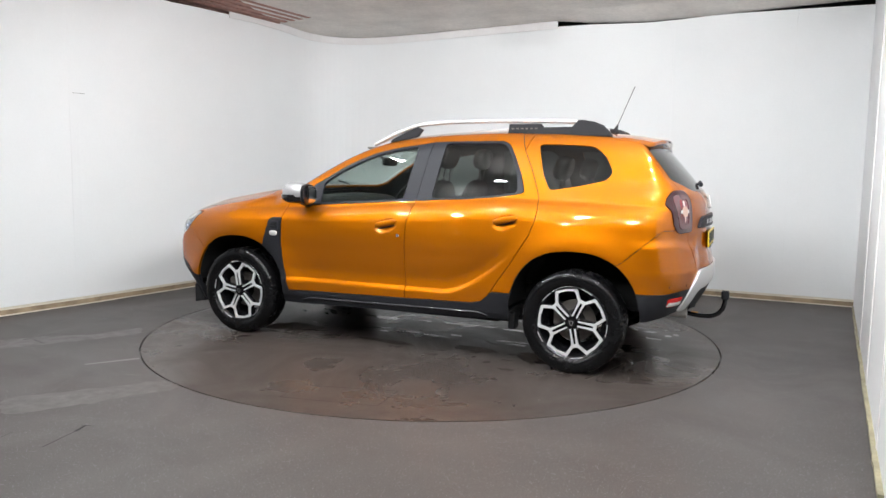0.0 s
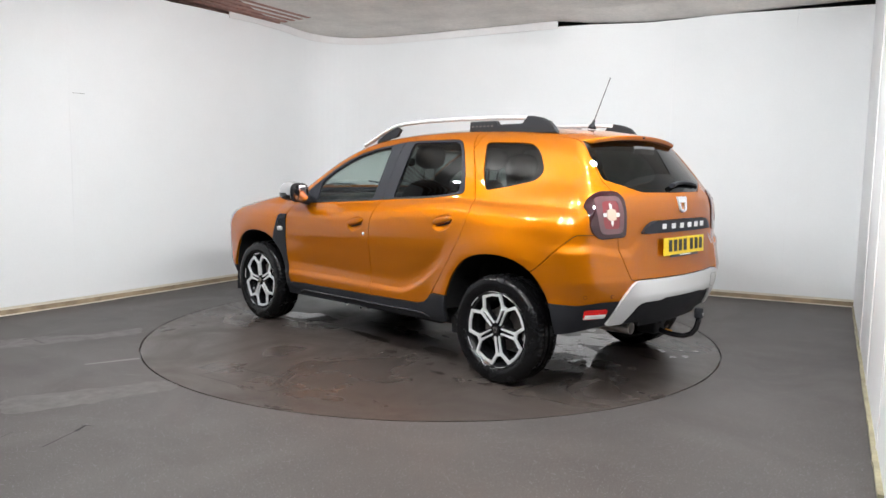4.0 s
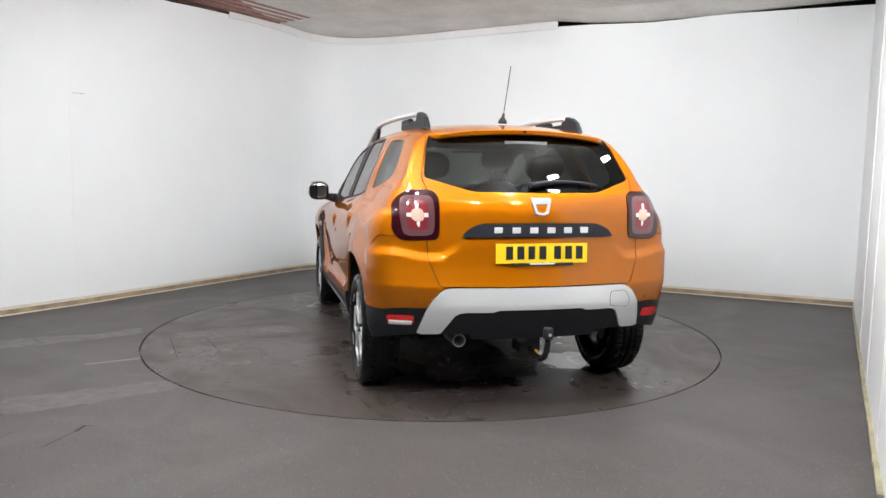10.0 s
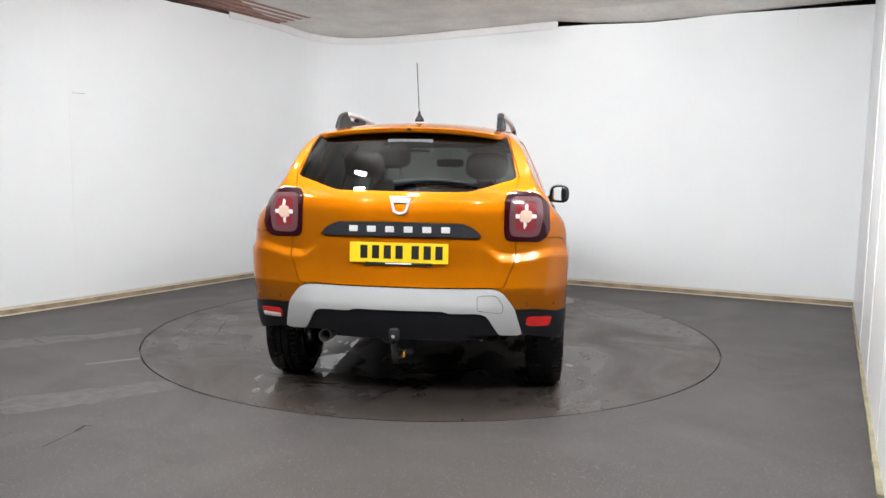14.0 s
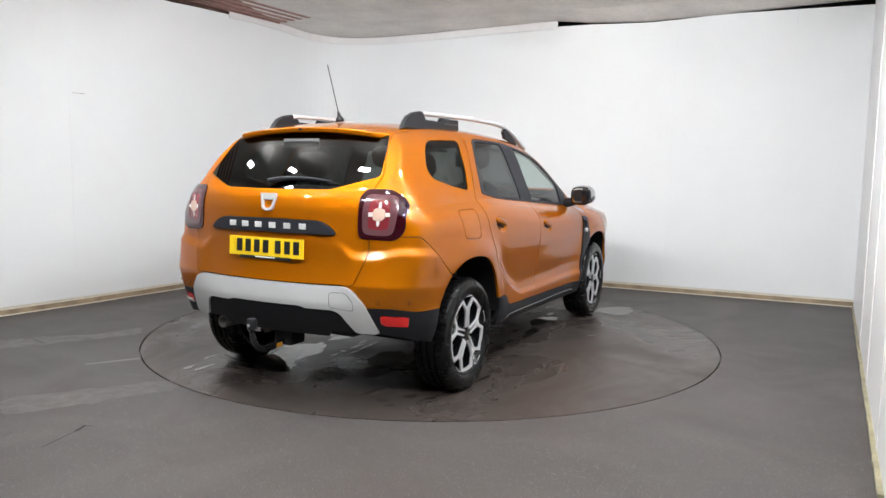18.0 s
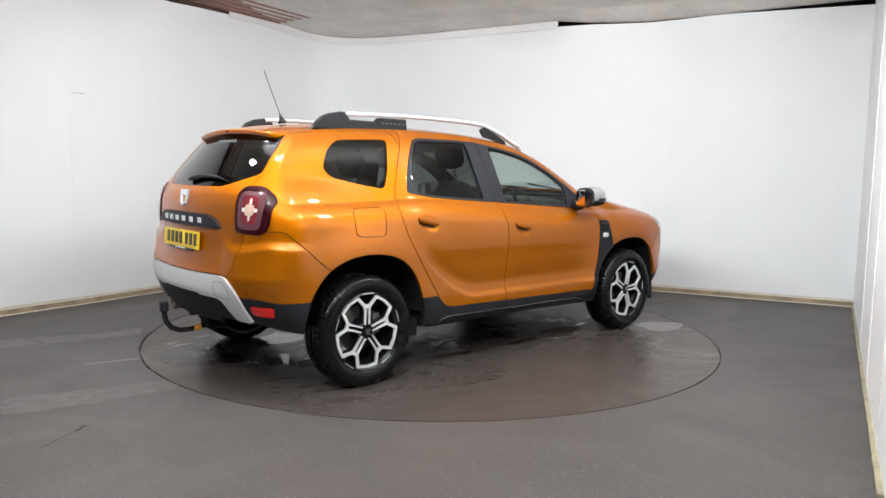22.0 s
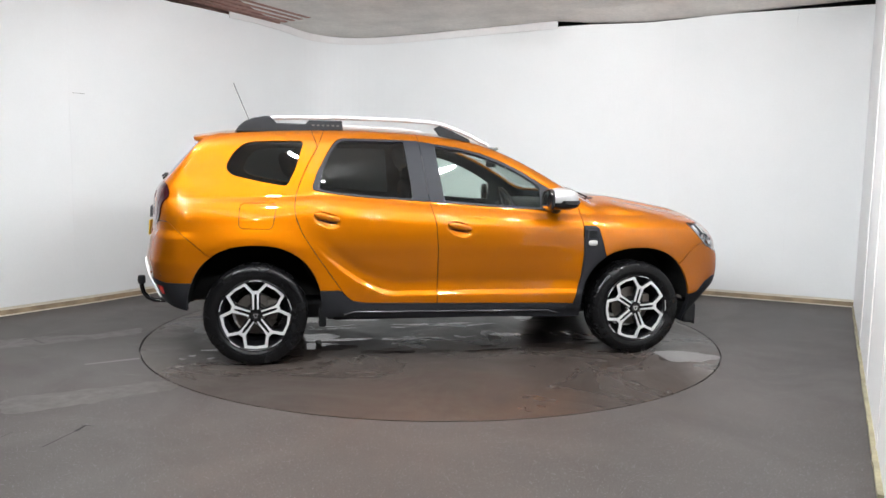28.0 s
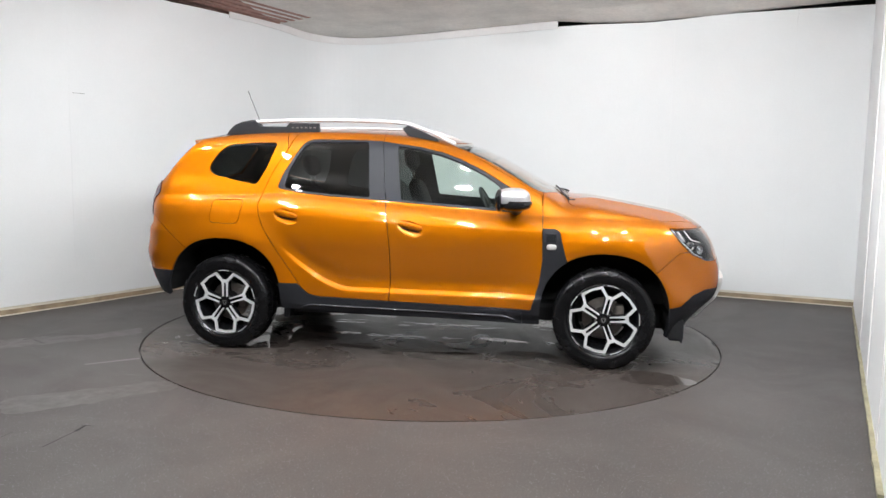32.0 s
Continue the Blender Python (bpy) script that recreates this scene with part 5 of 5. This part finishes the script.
aerial = part("aerial", tube([(-1.405, 0, 1.60), (-1.408, 0, 1.618), (-1.414, 0, 1.634), (-1.424, 0, 1.66)], 0.02, 16, True, [0.030, 0.024, 0.012, 0.006]), M_CLAD, car, "black roof aerial")
part("mast", tube([(-1.422, 0, 1.655), (-1.535, 0, 1.930)], 0.0026, 8), M_CLAD, aerial)


# ---- car: tail details ----
def back_x(y, z):
    return float(rear_of(np.array(y), np.array(z)))


letters = [0.245 - 0.098 * i for i in range(6)]
for y in letters:
    x = back_x(y, 0.995) - 0.022
    part("lettering_bar", box_bm(x, y, 0.994, 0.005, 0.046, 0.031, 0.002), M_SILVER, garnish, "bright lettering bar")


# lip of the roof above the rear window
def skin_z(x, y):
    lo, hi = 1.2, 1.8
    for _ in range(30):
        m = (lo + hi) / 2
        if field(np.array([x, y, m])) < 0:
            lo = m
        else:
            hi = m
    return lo


def roof_lip():
    bm = bmesh.new()
    rows = []
    for i in range(49):
        y = -0.565 + 1.13 * i / 48
        k = float(sstep(0.565, 0.47, abs(y)))
        root = -1.62 + 0.10 * y * y
        xt = -1.715 + 0.16 * y * y - 0.082 * k
        ring = [(x, y, skin_z(x, y) - 0.004 + 0.006 * k) for x in (root + 0.05, root + 0.02, root)]
        z = ring[-1][2]
        for u in (0.4, 0.8, 0.97):
            x = root + (xt - root) * u
            ring.append((x, y, z - 0.17 * (root - x)))
        zt = z - 0.17 * (root - xt)
        ring += [(xt, y, zt - 0.005), (xt + 0.006, y, zt - 0.024), (xt + 0.018, y, zt - 0.030), (root - 0.02, y, zt - 0.034)]
        rows.append([bm.verts.new(q) for q in ring])
    for a, b in zip(rows, rows[1:]):
        for j in range(len(a) - 1):
            bm.faces.new((a[j], a[j + 1], b[j + 1], b[j]))
    bmesh.ops.recalc_face_normals(bm, faces=bm.faces)
    return bm


part("roof_spoiler", finish(roof_lip()), M_PAINT, tail)
# shield badge
M_BADGE = mat("bright_badge", (0.78, 0.78, 0.77), 0.22, metal=0.5, grain=0.05, grain_scale=300)
badge = part("badge", finish(strip_bm([(-0.050, 0.040), (0.050, 0.040), (0.032, -0.034), (0.012, -0.044), (-0.012, -0.044), (-0.032, -0.034), (-0.050, 0.040)], 0.016, 0.0, 0.012, 0.7)), M_BADGE, tail, "chrome shield badge")
badge.matrix_basis = pose(back_x(0, 1.12) - 0.001, 0, 1.12, rz=90) @ pose(0, 0, 0, rx=11)
part("badge_bar", box_bm(0, 0.006, 0.022, 0.080, 0.010, 0.026, 0.003), M_BADGE, badge)
# number plate with bars in place of its characters
plate = part("number_plate", box_bm(0, 0, 0, 0.006, 0.524, 0.106, 0.002), M_YELLOW, tail, "yellow rear number plate")
plate.matrix_basis = pose(-2.1055, 0, 0.870, ry=3)
px = -0.0045
for y, w in ((0.185, 0.052), (0.122, 0.052), (0.060, 0.052), (-0.003, 0.052), (-0.088, 0.052), (-0.152, 0.052), (-0.214, 0.052)):
    part("character_bar", box_bm(px, y, 0.004, 0.0022, w * 0.74, 0.070), M_PLATEBLACK, plate)
part("plate_footer", box_bm(-0.001, 0, -0.058, 0.007, 0.36, 0.016, 0.002), M_PLATEBLACK, plate)
part("footer_bar", box_bm(-0.0055, 0.0, -0.056, 0.002, 0.14, 0.007), M_WHITE, plate)
for y in (0.22, -0.235):
    part("plate_screw", tube([(-0.002, y, 0.0), (-0.0055, y, 0.0)], 0.006, 10), M_YELLOW, plate)
# rear wiper
pts = [(back_x(y, z) - 0.022, y, z) for y, z in ((0.045, 1.232), (0.01, 1.236), (-0.06, 1.248), (-0.16, 1.252), (-0.27, 1.246), (-0.36, 1.236))]
wip = part("rear_wiper", tube(pts, 0.012, 10, True, [0.015, 0.016, 0.013, 0.010, 0.008, 0.005]), M_SATIN, tail, "black rear wiper arm")
pts = [(back_x(y, z) - 0.006, y, z) for y, z in ((-0.02, 1.236), (-0.13, 1.244), (-0.25, 1.239), (-0.40, 1.222))]
part("blade", tube(pts, 0.005, 8), M_LINER, wip)
# window sticker, inside of the glass
part("window_sticker", box_bm(back_x(0, 1.452) + 0.012, -0.008, 1.452, 0.001, 0.255, 0.048, rot=None), M_STICKER, tail, "pale sticker inside the rear window").matrix_basis = pose(0, 0, 0)
part("washer_jet", box_bm(-1.797, 0.0, 1.530, 0.012, 0.022, 0.012, 0.003), M_LINER, tail)
# edge of the towing-eye cover
edge = rounded([(-0.417, 0.652), (-0.515, 0.656), (-0.553, 0.60), (-0.548, 0.555), (-0.417, 0.572)], 0.02)
part("towing_eye_cover", tube([(back_x(y, z) - 0.0125, y, z) for y, z in edge + edge[:1]], 0.0013, 6), M_CLAD, rear_b, "outline of the towing-eye cover")
# clear lower half of the rear lamp in the bumper
def skin_x(y, z):
    lo, hi = -1.5, -2.3
    for _ in range(30):
        m = (lo + hi) / 2
        if field(np.array([m, y, z])) < 0:
            lo = m
        else:
            hi = m
    return lo


bm = bmesh.new()
ys = [0.684 + 0.116 * i / 6 for i in range(7)]
low = [bm.verts.new((skin_x(y, 0.480) - 0.007, y, 0.479)) for y in ys]
mid = [bm.verts.new((skin_x(y, 0.492) - 0.010, y, 0.492)) for y in ys]
top = [bm.verts.new((skin_x(y, 0.502) - 0.007, y, 0.503)) for y in ys]
for a, b in ((low, mid), (mid, top)):
    for i in range(6):
        bm.faces.new((a[i], b[i], b[i + 1], a[i + 1]))
ext = bmesh.ops.extrude_face_region(bm, geom=bm.faces[:])
bmesh.ops.translate(bm, vec=(0.012, 0, 0), verts=[v for v in ext["geom"] if isinstance(v, bmesh.types.BMVert)])
bmesh.ops.recalc_face_normals(bm, faces=bm.faces)
part("reversing_lens", bm, M_CLEARLENS, rear_b, "clear reversing lamp lens")
# scuttle and front wipers
part("scuttle", box_bm(1.075, 0, 1.108, 0.12, 1.00, 0.022, 0.008), M_CLAD, car, "black scuttle below the windscreen")
for y0 in (-0.50, 0.02):
    part("front_wiper", tube([(x, y, float(top_of(np.array(x), np.array(y))) + 0.010) for x, y in ((1.085, y0), (1.05, y0 + 0.10), (1.02, y0 + 0.28), (0.99, y0 + 0.45))], 0.007, 8), M_SATIN, car, "black windscreen wiper")
part("washer_jet", blob((1.285, -0.35, 1.118), (0.014, 0.010, 0.007), 2.2, 14, 8), M_CLAD, car)


# ---- car: cabin ----
def seat(x, y, back_z=1.22, w=0.24, depth=0.50, rake=14):
    e = new("seat")
    e.parent = car
    e["label"] = "dark cloth seat with a raised headrest"
    e.location = (x, y, 0)
    part("cushion", blob((0.18, 0, 0.62), (0.27, w, 0.10), 3.2, 28, 16), M_SEAT, e)
    bm = blob((0, 0, 0), (0.075, w * 0.96, 0.34), 3.0, 28, 20)
    bmesh.ops.transform(bm, matrix=pose(-0.12, 0, back_z - 0.32, ry=-rake), verts=bm.verts)
    part("backrest", bm, M_SEAT, e)
    bm = blob((0, 0, 0), (0.055, 0.135, 0.088), 2.8, 24, 16)
    bmesh.ops.transform(bm, matrix=pose(-0.235, 0, back_z + 0.185, ry=-rake), verts=bm.verts)
    part("headrest", bm, M_SEAT, e)
    for dy in (-0.055, 0.055):
        part("headrest_post", tube([(-0.215, dy, back_z - 0.02), (-0.235, dy, back_z + 0.14)], 0.006, 8), M_CHROME, e)
    return e


for y in (0.37, -0.37):
    seat(0.0, y)
for y in (0.40, -0.40):
    seat(-0.90, y, 1.15, 0.25, rake=18)
part("rear_bench_middle", blob((-1.03, 0, 0.86), (0.10, 0.18, 0.30), 3.4, 20, 14), M_SEAT, car)
part("dashboard", blob((0.83, 0, 0.90), (0.26, 0.70, 0.20), 3.2, 36, 18), M_CABIN, car, "charcoal dashboard")
part("load_cover", box_bm(-1.46, 0, 1.02, 0.62, 1.18, 0.03, 0.01), M_CABIN, car, "black load cover")
bm = lathe([(0.172, 0.0), (0.180, 0.012), (0.190, 0.0), (0.180, -0.012), (0.172, 0.0)], 40)
bmesh.ops.transform(bm, matrix=pose(0.52, -0.37, 1.02, rz=90) @ pose(0, 0, 0, rx=-26), verts=bm.verts)
sw = part("steering_wheel", finish(bm), M_CABIN, car, "black steering wheel")
for a in (90, 210, 330):
    dx, dz = polar(0.17, a)
    bm = tube([(0, 0, 0), (dx, 0, dz)], 0.016, 8)
    bmesh.ops.transform(bm, matrix=pose(0.52, -0.37, 1.02, rz=90) @ pose(0, 0, 0, rx=-26), verts=bm.verts)
    part("wheel_spoke", bm, M_CABIN, sw)
bm = blob((0, 0, 0), (0.06, 0.03, 0.06), 2.5, 20, 12)
bmesh.ops.transform(bm, matrix=pose(0.54, -0.37, 1.01, rz=90) @ pose(0, 0, 0, rx=-26), verts=bm.verts)
part("airbag_cover", bm, M_CABIN, sw)
part("inside_mirror", blob((0.46, 0, 1.372), (0.018, 0.118, 0.036), 5.0, 32, 16), M_CABIN, car, "black inside mirror")
part("mirror_stalk", tube([(0.50, 0, 1.395), (0.56, 0, 1.415)], 0.010, 8), M_CABIN, car)
for s in (1, -1):
    part("sun_visor", box_bm(0.30, s * 0.34, 1.470, 0.16, 0.36, 0.018, 0.006), M_HEADLINE, car, "grey sun visor").matrix_basis = pose(0, 0, 0)
part("headlining", box_bm(-0.62, 0, 1.528, 1.55, 0.96, 0.012, 0.004), M_HEADLINE, car, "grey headlining")

# ---- water and marks on the turntable ----
M_WATER = glass_mat("water_film", (0.92, 0.91, 0.90))


def puddle(x, y, rx, ry, rot, seed, rough=1.0):
    """A flat film of water with a ragged, lobed edge."""
    g = random.Random(seed)
    bm = bmesh.new()
    n = 40 if rx < 0.15 else 120
    waves = [(k, 0.36 * rough / k ** 0.9 * g.uniform(0.4, 1.0), g.random() * 6.28) for k in (2, 3, 5, 7, 11, 17, 23)[:4 if rx < 0.15 else 7]]
    ring = []
    for i in range(n):
        a = 2 * math.pi * i / n
        k = max(0.25, 1 + sum(q * math.sin(m * a + p) for m, q, p in waves))
        ring.append(bm.verts.new((rx * k * math.cos(a), ry * k * math.sin(a), 0)))
    bm.faces.new(ring)
    bmesh.ops.triangulate(bm, faces=bm.faces)
    bmesh.ops.transform(bm, matrix=pose(x, y, 0.0016, rz=rot), verts=bm.verts)
    bmesh.ops.recalc_face_normals(bm, faces=bm.faces)
    return bm


H13 = TH[0] + TH[1] * (-3 / 16) + TH[2] * (3 / 16) ** 2 - TH[3] * (3 / 16) ** 3 + TH[4] * (3 / 16) ** 4
g = random.Random(11)
base_turn = pose(0, 0, 0, rz=H13) @ pose(CAR_X, CAR_Y, 0)


def on_disc(x, y):
    q = base_turn @ Vector((x, y, 0))
    return q.x, q.y


# pools under the tail and the nose, and rows of drips below the sills and the body's middle
spots = [(-0.98, -0.10, 0.26, 0.10), (-0.74, -0.20, 0.20, 0.05), (-0.90, -0.42, 0.22, 0.13), (-1.24, -0.22, 0.20, 0.13), (-1.18, -0.66, 0.30, 0.20), (-1.48, 0.02, 0.15, 0.13),
         (1.86, -0.72, 0.16, 0.34), (2.02, -0.28, 0.12, 0.26), (1.66, -1.02, 0.20, 0.18), (0.58, -0.17, 0.15, 0.05),
         (0.23, 0.29, 0.13, 0.03), (-0.07, 0.28, 0.09, 0.025), (-1.12, 0.55, 0.26, 0.15), (-1.52, 0.50, 0.16, 0.20), (1.10, 0.52, 0.28, 0.14), (1.72, 0.70, 0.18, 0.30), (0.85, -0.58, 0.20, 0.09),
         (-0.55, 0.55, 0.20, 0.06), (0.15, 0.62, 0.22, 0.05), (-0.45, -0.62, 0.18, 0.05), (0.30, -0.66, 0.20, 0.05)]
for i in range(34):
    spots.append((g.uniform(-1.1, 1.1), -0.20 + g.gauss(0, 0.035), g.uniform(0.02, 0.075), g.uniform(0.010, 0.022)))
for i in range(26):
    spots.append((g.uniform(-1.1, 1.1), 0.28 + g.gauss(0, 0.04), g.uniform(0.02, 0.07), g.uniform(0.010, 0.02)))
for i in range(60):
    spots.append((g.uniform(-1.9, 1.2), g.choice((-1, 1)) * g.uniform(0.40, 1.0), 0.02 + 0.07 * g.random() ** 2, 0.012 + 0.035 * g.random() ** 2))
for x, y, a, b in spots:
    if math.hypot(x, y) + max(a, b) * 1.25 > 2.2:
        continue
    dx, dy = on_disc(x, y)
    part("puddle", puddle(dx, dy, a, b, H13 + g.uniform(-8, 8), g.random()), M_WATER, turntable)
# access hatch cut in the covering
hx = [(-1.950, -0.485), (-1.655, -0.470), (-1.78, 0.110), (-2.035, 0.095)]
for a, b in zip(hx, hx[1:] + hx[:1]):
    d = Vector((b[0] - a[0], b[1] - a[1])).normalized()
    nn = Vector((-d.y, d.x)) * 0.0022
    bm = bmesh.new()
    bm.faces.new([bm.verts.new((a[0] + nn.x, a[1] + nn.y, 0.0008)), bm.verts.new((a[0] - nn.x, a[1] - nn.y, 0.0008)), bm.verts.new((b[0] - nn.x, b[1] - nn.y, 0.0008)), bm.verts.new((b[0] + nn.x, b[1] + nn.y, 0.0008))])
    bmesh.ops.recalc_face_normals(bm, faces=bm.faces)
    part("hatch_seam", bm, M_DARK, turntable)


# ---- damp streaks and scratches on the floor ----
def flat_patch(pts, z=0.0012):
    bm = bmesh.new()
    bm.faces.new([bm.verts.new((x, y, z)) for x, y in pts])
    bmesh.ops.recalc_face_normals(bm, faces=bm.faces)
    if bm.faces[:][0].normal.z < 0:
        bmesh.ops.reverse_faces(bm, faces=bm.faces)
    return bm


def ragged(pts, amp, seed, n=7):
    """The outline with an uneven edge."""
    g2 = random.Random(seed)
    out = []
    for a, b in zip(pts, pts[1:] + pts[:1]):
        for i in range(n):
            u = i / n
            out.append((a[0] + (b[0] - a[0]) * u + g2.uniform(-amp, amp), a[1] + (b[1] - a[1]) * u + g2.uniform(-amp, amp)))
    return out


M_DAMP = mat("damp_sheen", (0.068, 0.060, 0.056), 0.42, grain=0.15, grain_scale=80, stain=0.3, stain_scale=7, rough_var=0.08)
M_PALE_MARK = mat("pale_floor_mark", (0.20, 0.19, 0.185), 0.5, grain=0.2, grain_scale=90)
part("damp_streak", flat_patch(ragged([(-3.207, -0.566), (-3.023, -0.444), (-2.608, -0.325), (-2.363, -0.063), (-2.28, -0.307), (-2.54, -0.475), (-2.88, -0.708), (-3.059, -0.818)], 0.018, 1)), M_DAMP, floor_ob, "damp tyre streak")
part("damp_streak", flat_patch(ragged([(-2.412, -1.921), (-2.023, -1.747), (-1.612, -1.531), (-1.50, -1.70), (-1.872, -2.002), (-2.248, -2.201)], 0.022, 2)), M_DAMP, floor_ob, "damp tyre streak")
# thin damp streak, its reflected light painted as a paler colour
part("damp_glint", flat_patch([(-2.284, -1.194), (-2.002, -1.02), (-1.985, -1.05), (-2.275, -1.215)], 0.002), M_PALE_MARK, floor_ob)
for (x0, y0), (x1, y1), w, m in (((-3.055, -0.539), (-2.903, -0.302), 0.008, M_DARK), ((-2.974, -0.535), (-2.828, -0.653), 0.007, M_DARK), ((-1.798, -2.636), (-1.745, -2.43), 0.007, M_DARK), ((-1.745, -2.43), (-1.736, -2.345), 0.022, M_DARK),
                                 ((-1.76, -2.345), (-1.69, -2.352), 0.009, M_DARK), ((-2.06, -2.521), (-2.041, -2.452), 0.005, M_DARK), ((-2.649, -1.051), (-2.587, -1.002), 0.008, M_PALE_MARK), ((-1.918, -1.434), (-1.821, -1.43), 0.006, M_PALE_MARK)):
    d = Vector((x1 - x0, y1 - y0)).normalized()
    q = Vector((-d.y, d.x)) * w * 0.5
    part("scratch", flat_patch([(x0 + q.x, y0 + q.y), (x0 - q.x, y0 - q.y), (x1 - q.x * 0.4, y1 - q.y * 0.4), (x1 + q.x * 0.4, y1 + q.y * 0.4)], 0.0022), m, floor_ob)


# ---- what moves ----
def heading(t):
    s = (t - 16) / 16
    return TH[0] + TH[1] * s + TH[2] * s ** 2 + TH[3] * s ** 3 + TH[4] * s ** 4


def motions():
    times = [0.5 * k for k in range(65)]
    walk(turntable, [(t, pose(0, 0, 0, rz=heading(t) - heading(13.0))) for t in times])
    walk(car, [(t, pose(0, 0, 0, rz=heading(t)) @ pose(CAR_X, CAR_Y, 0)) for t in times])


motions()
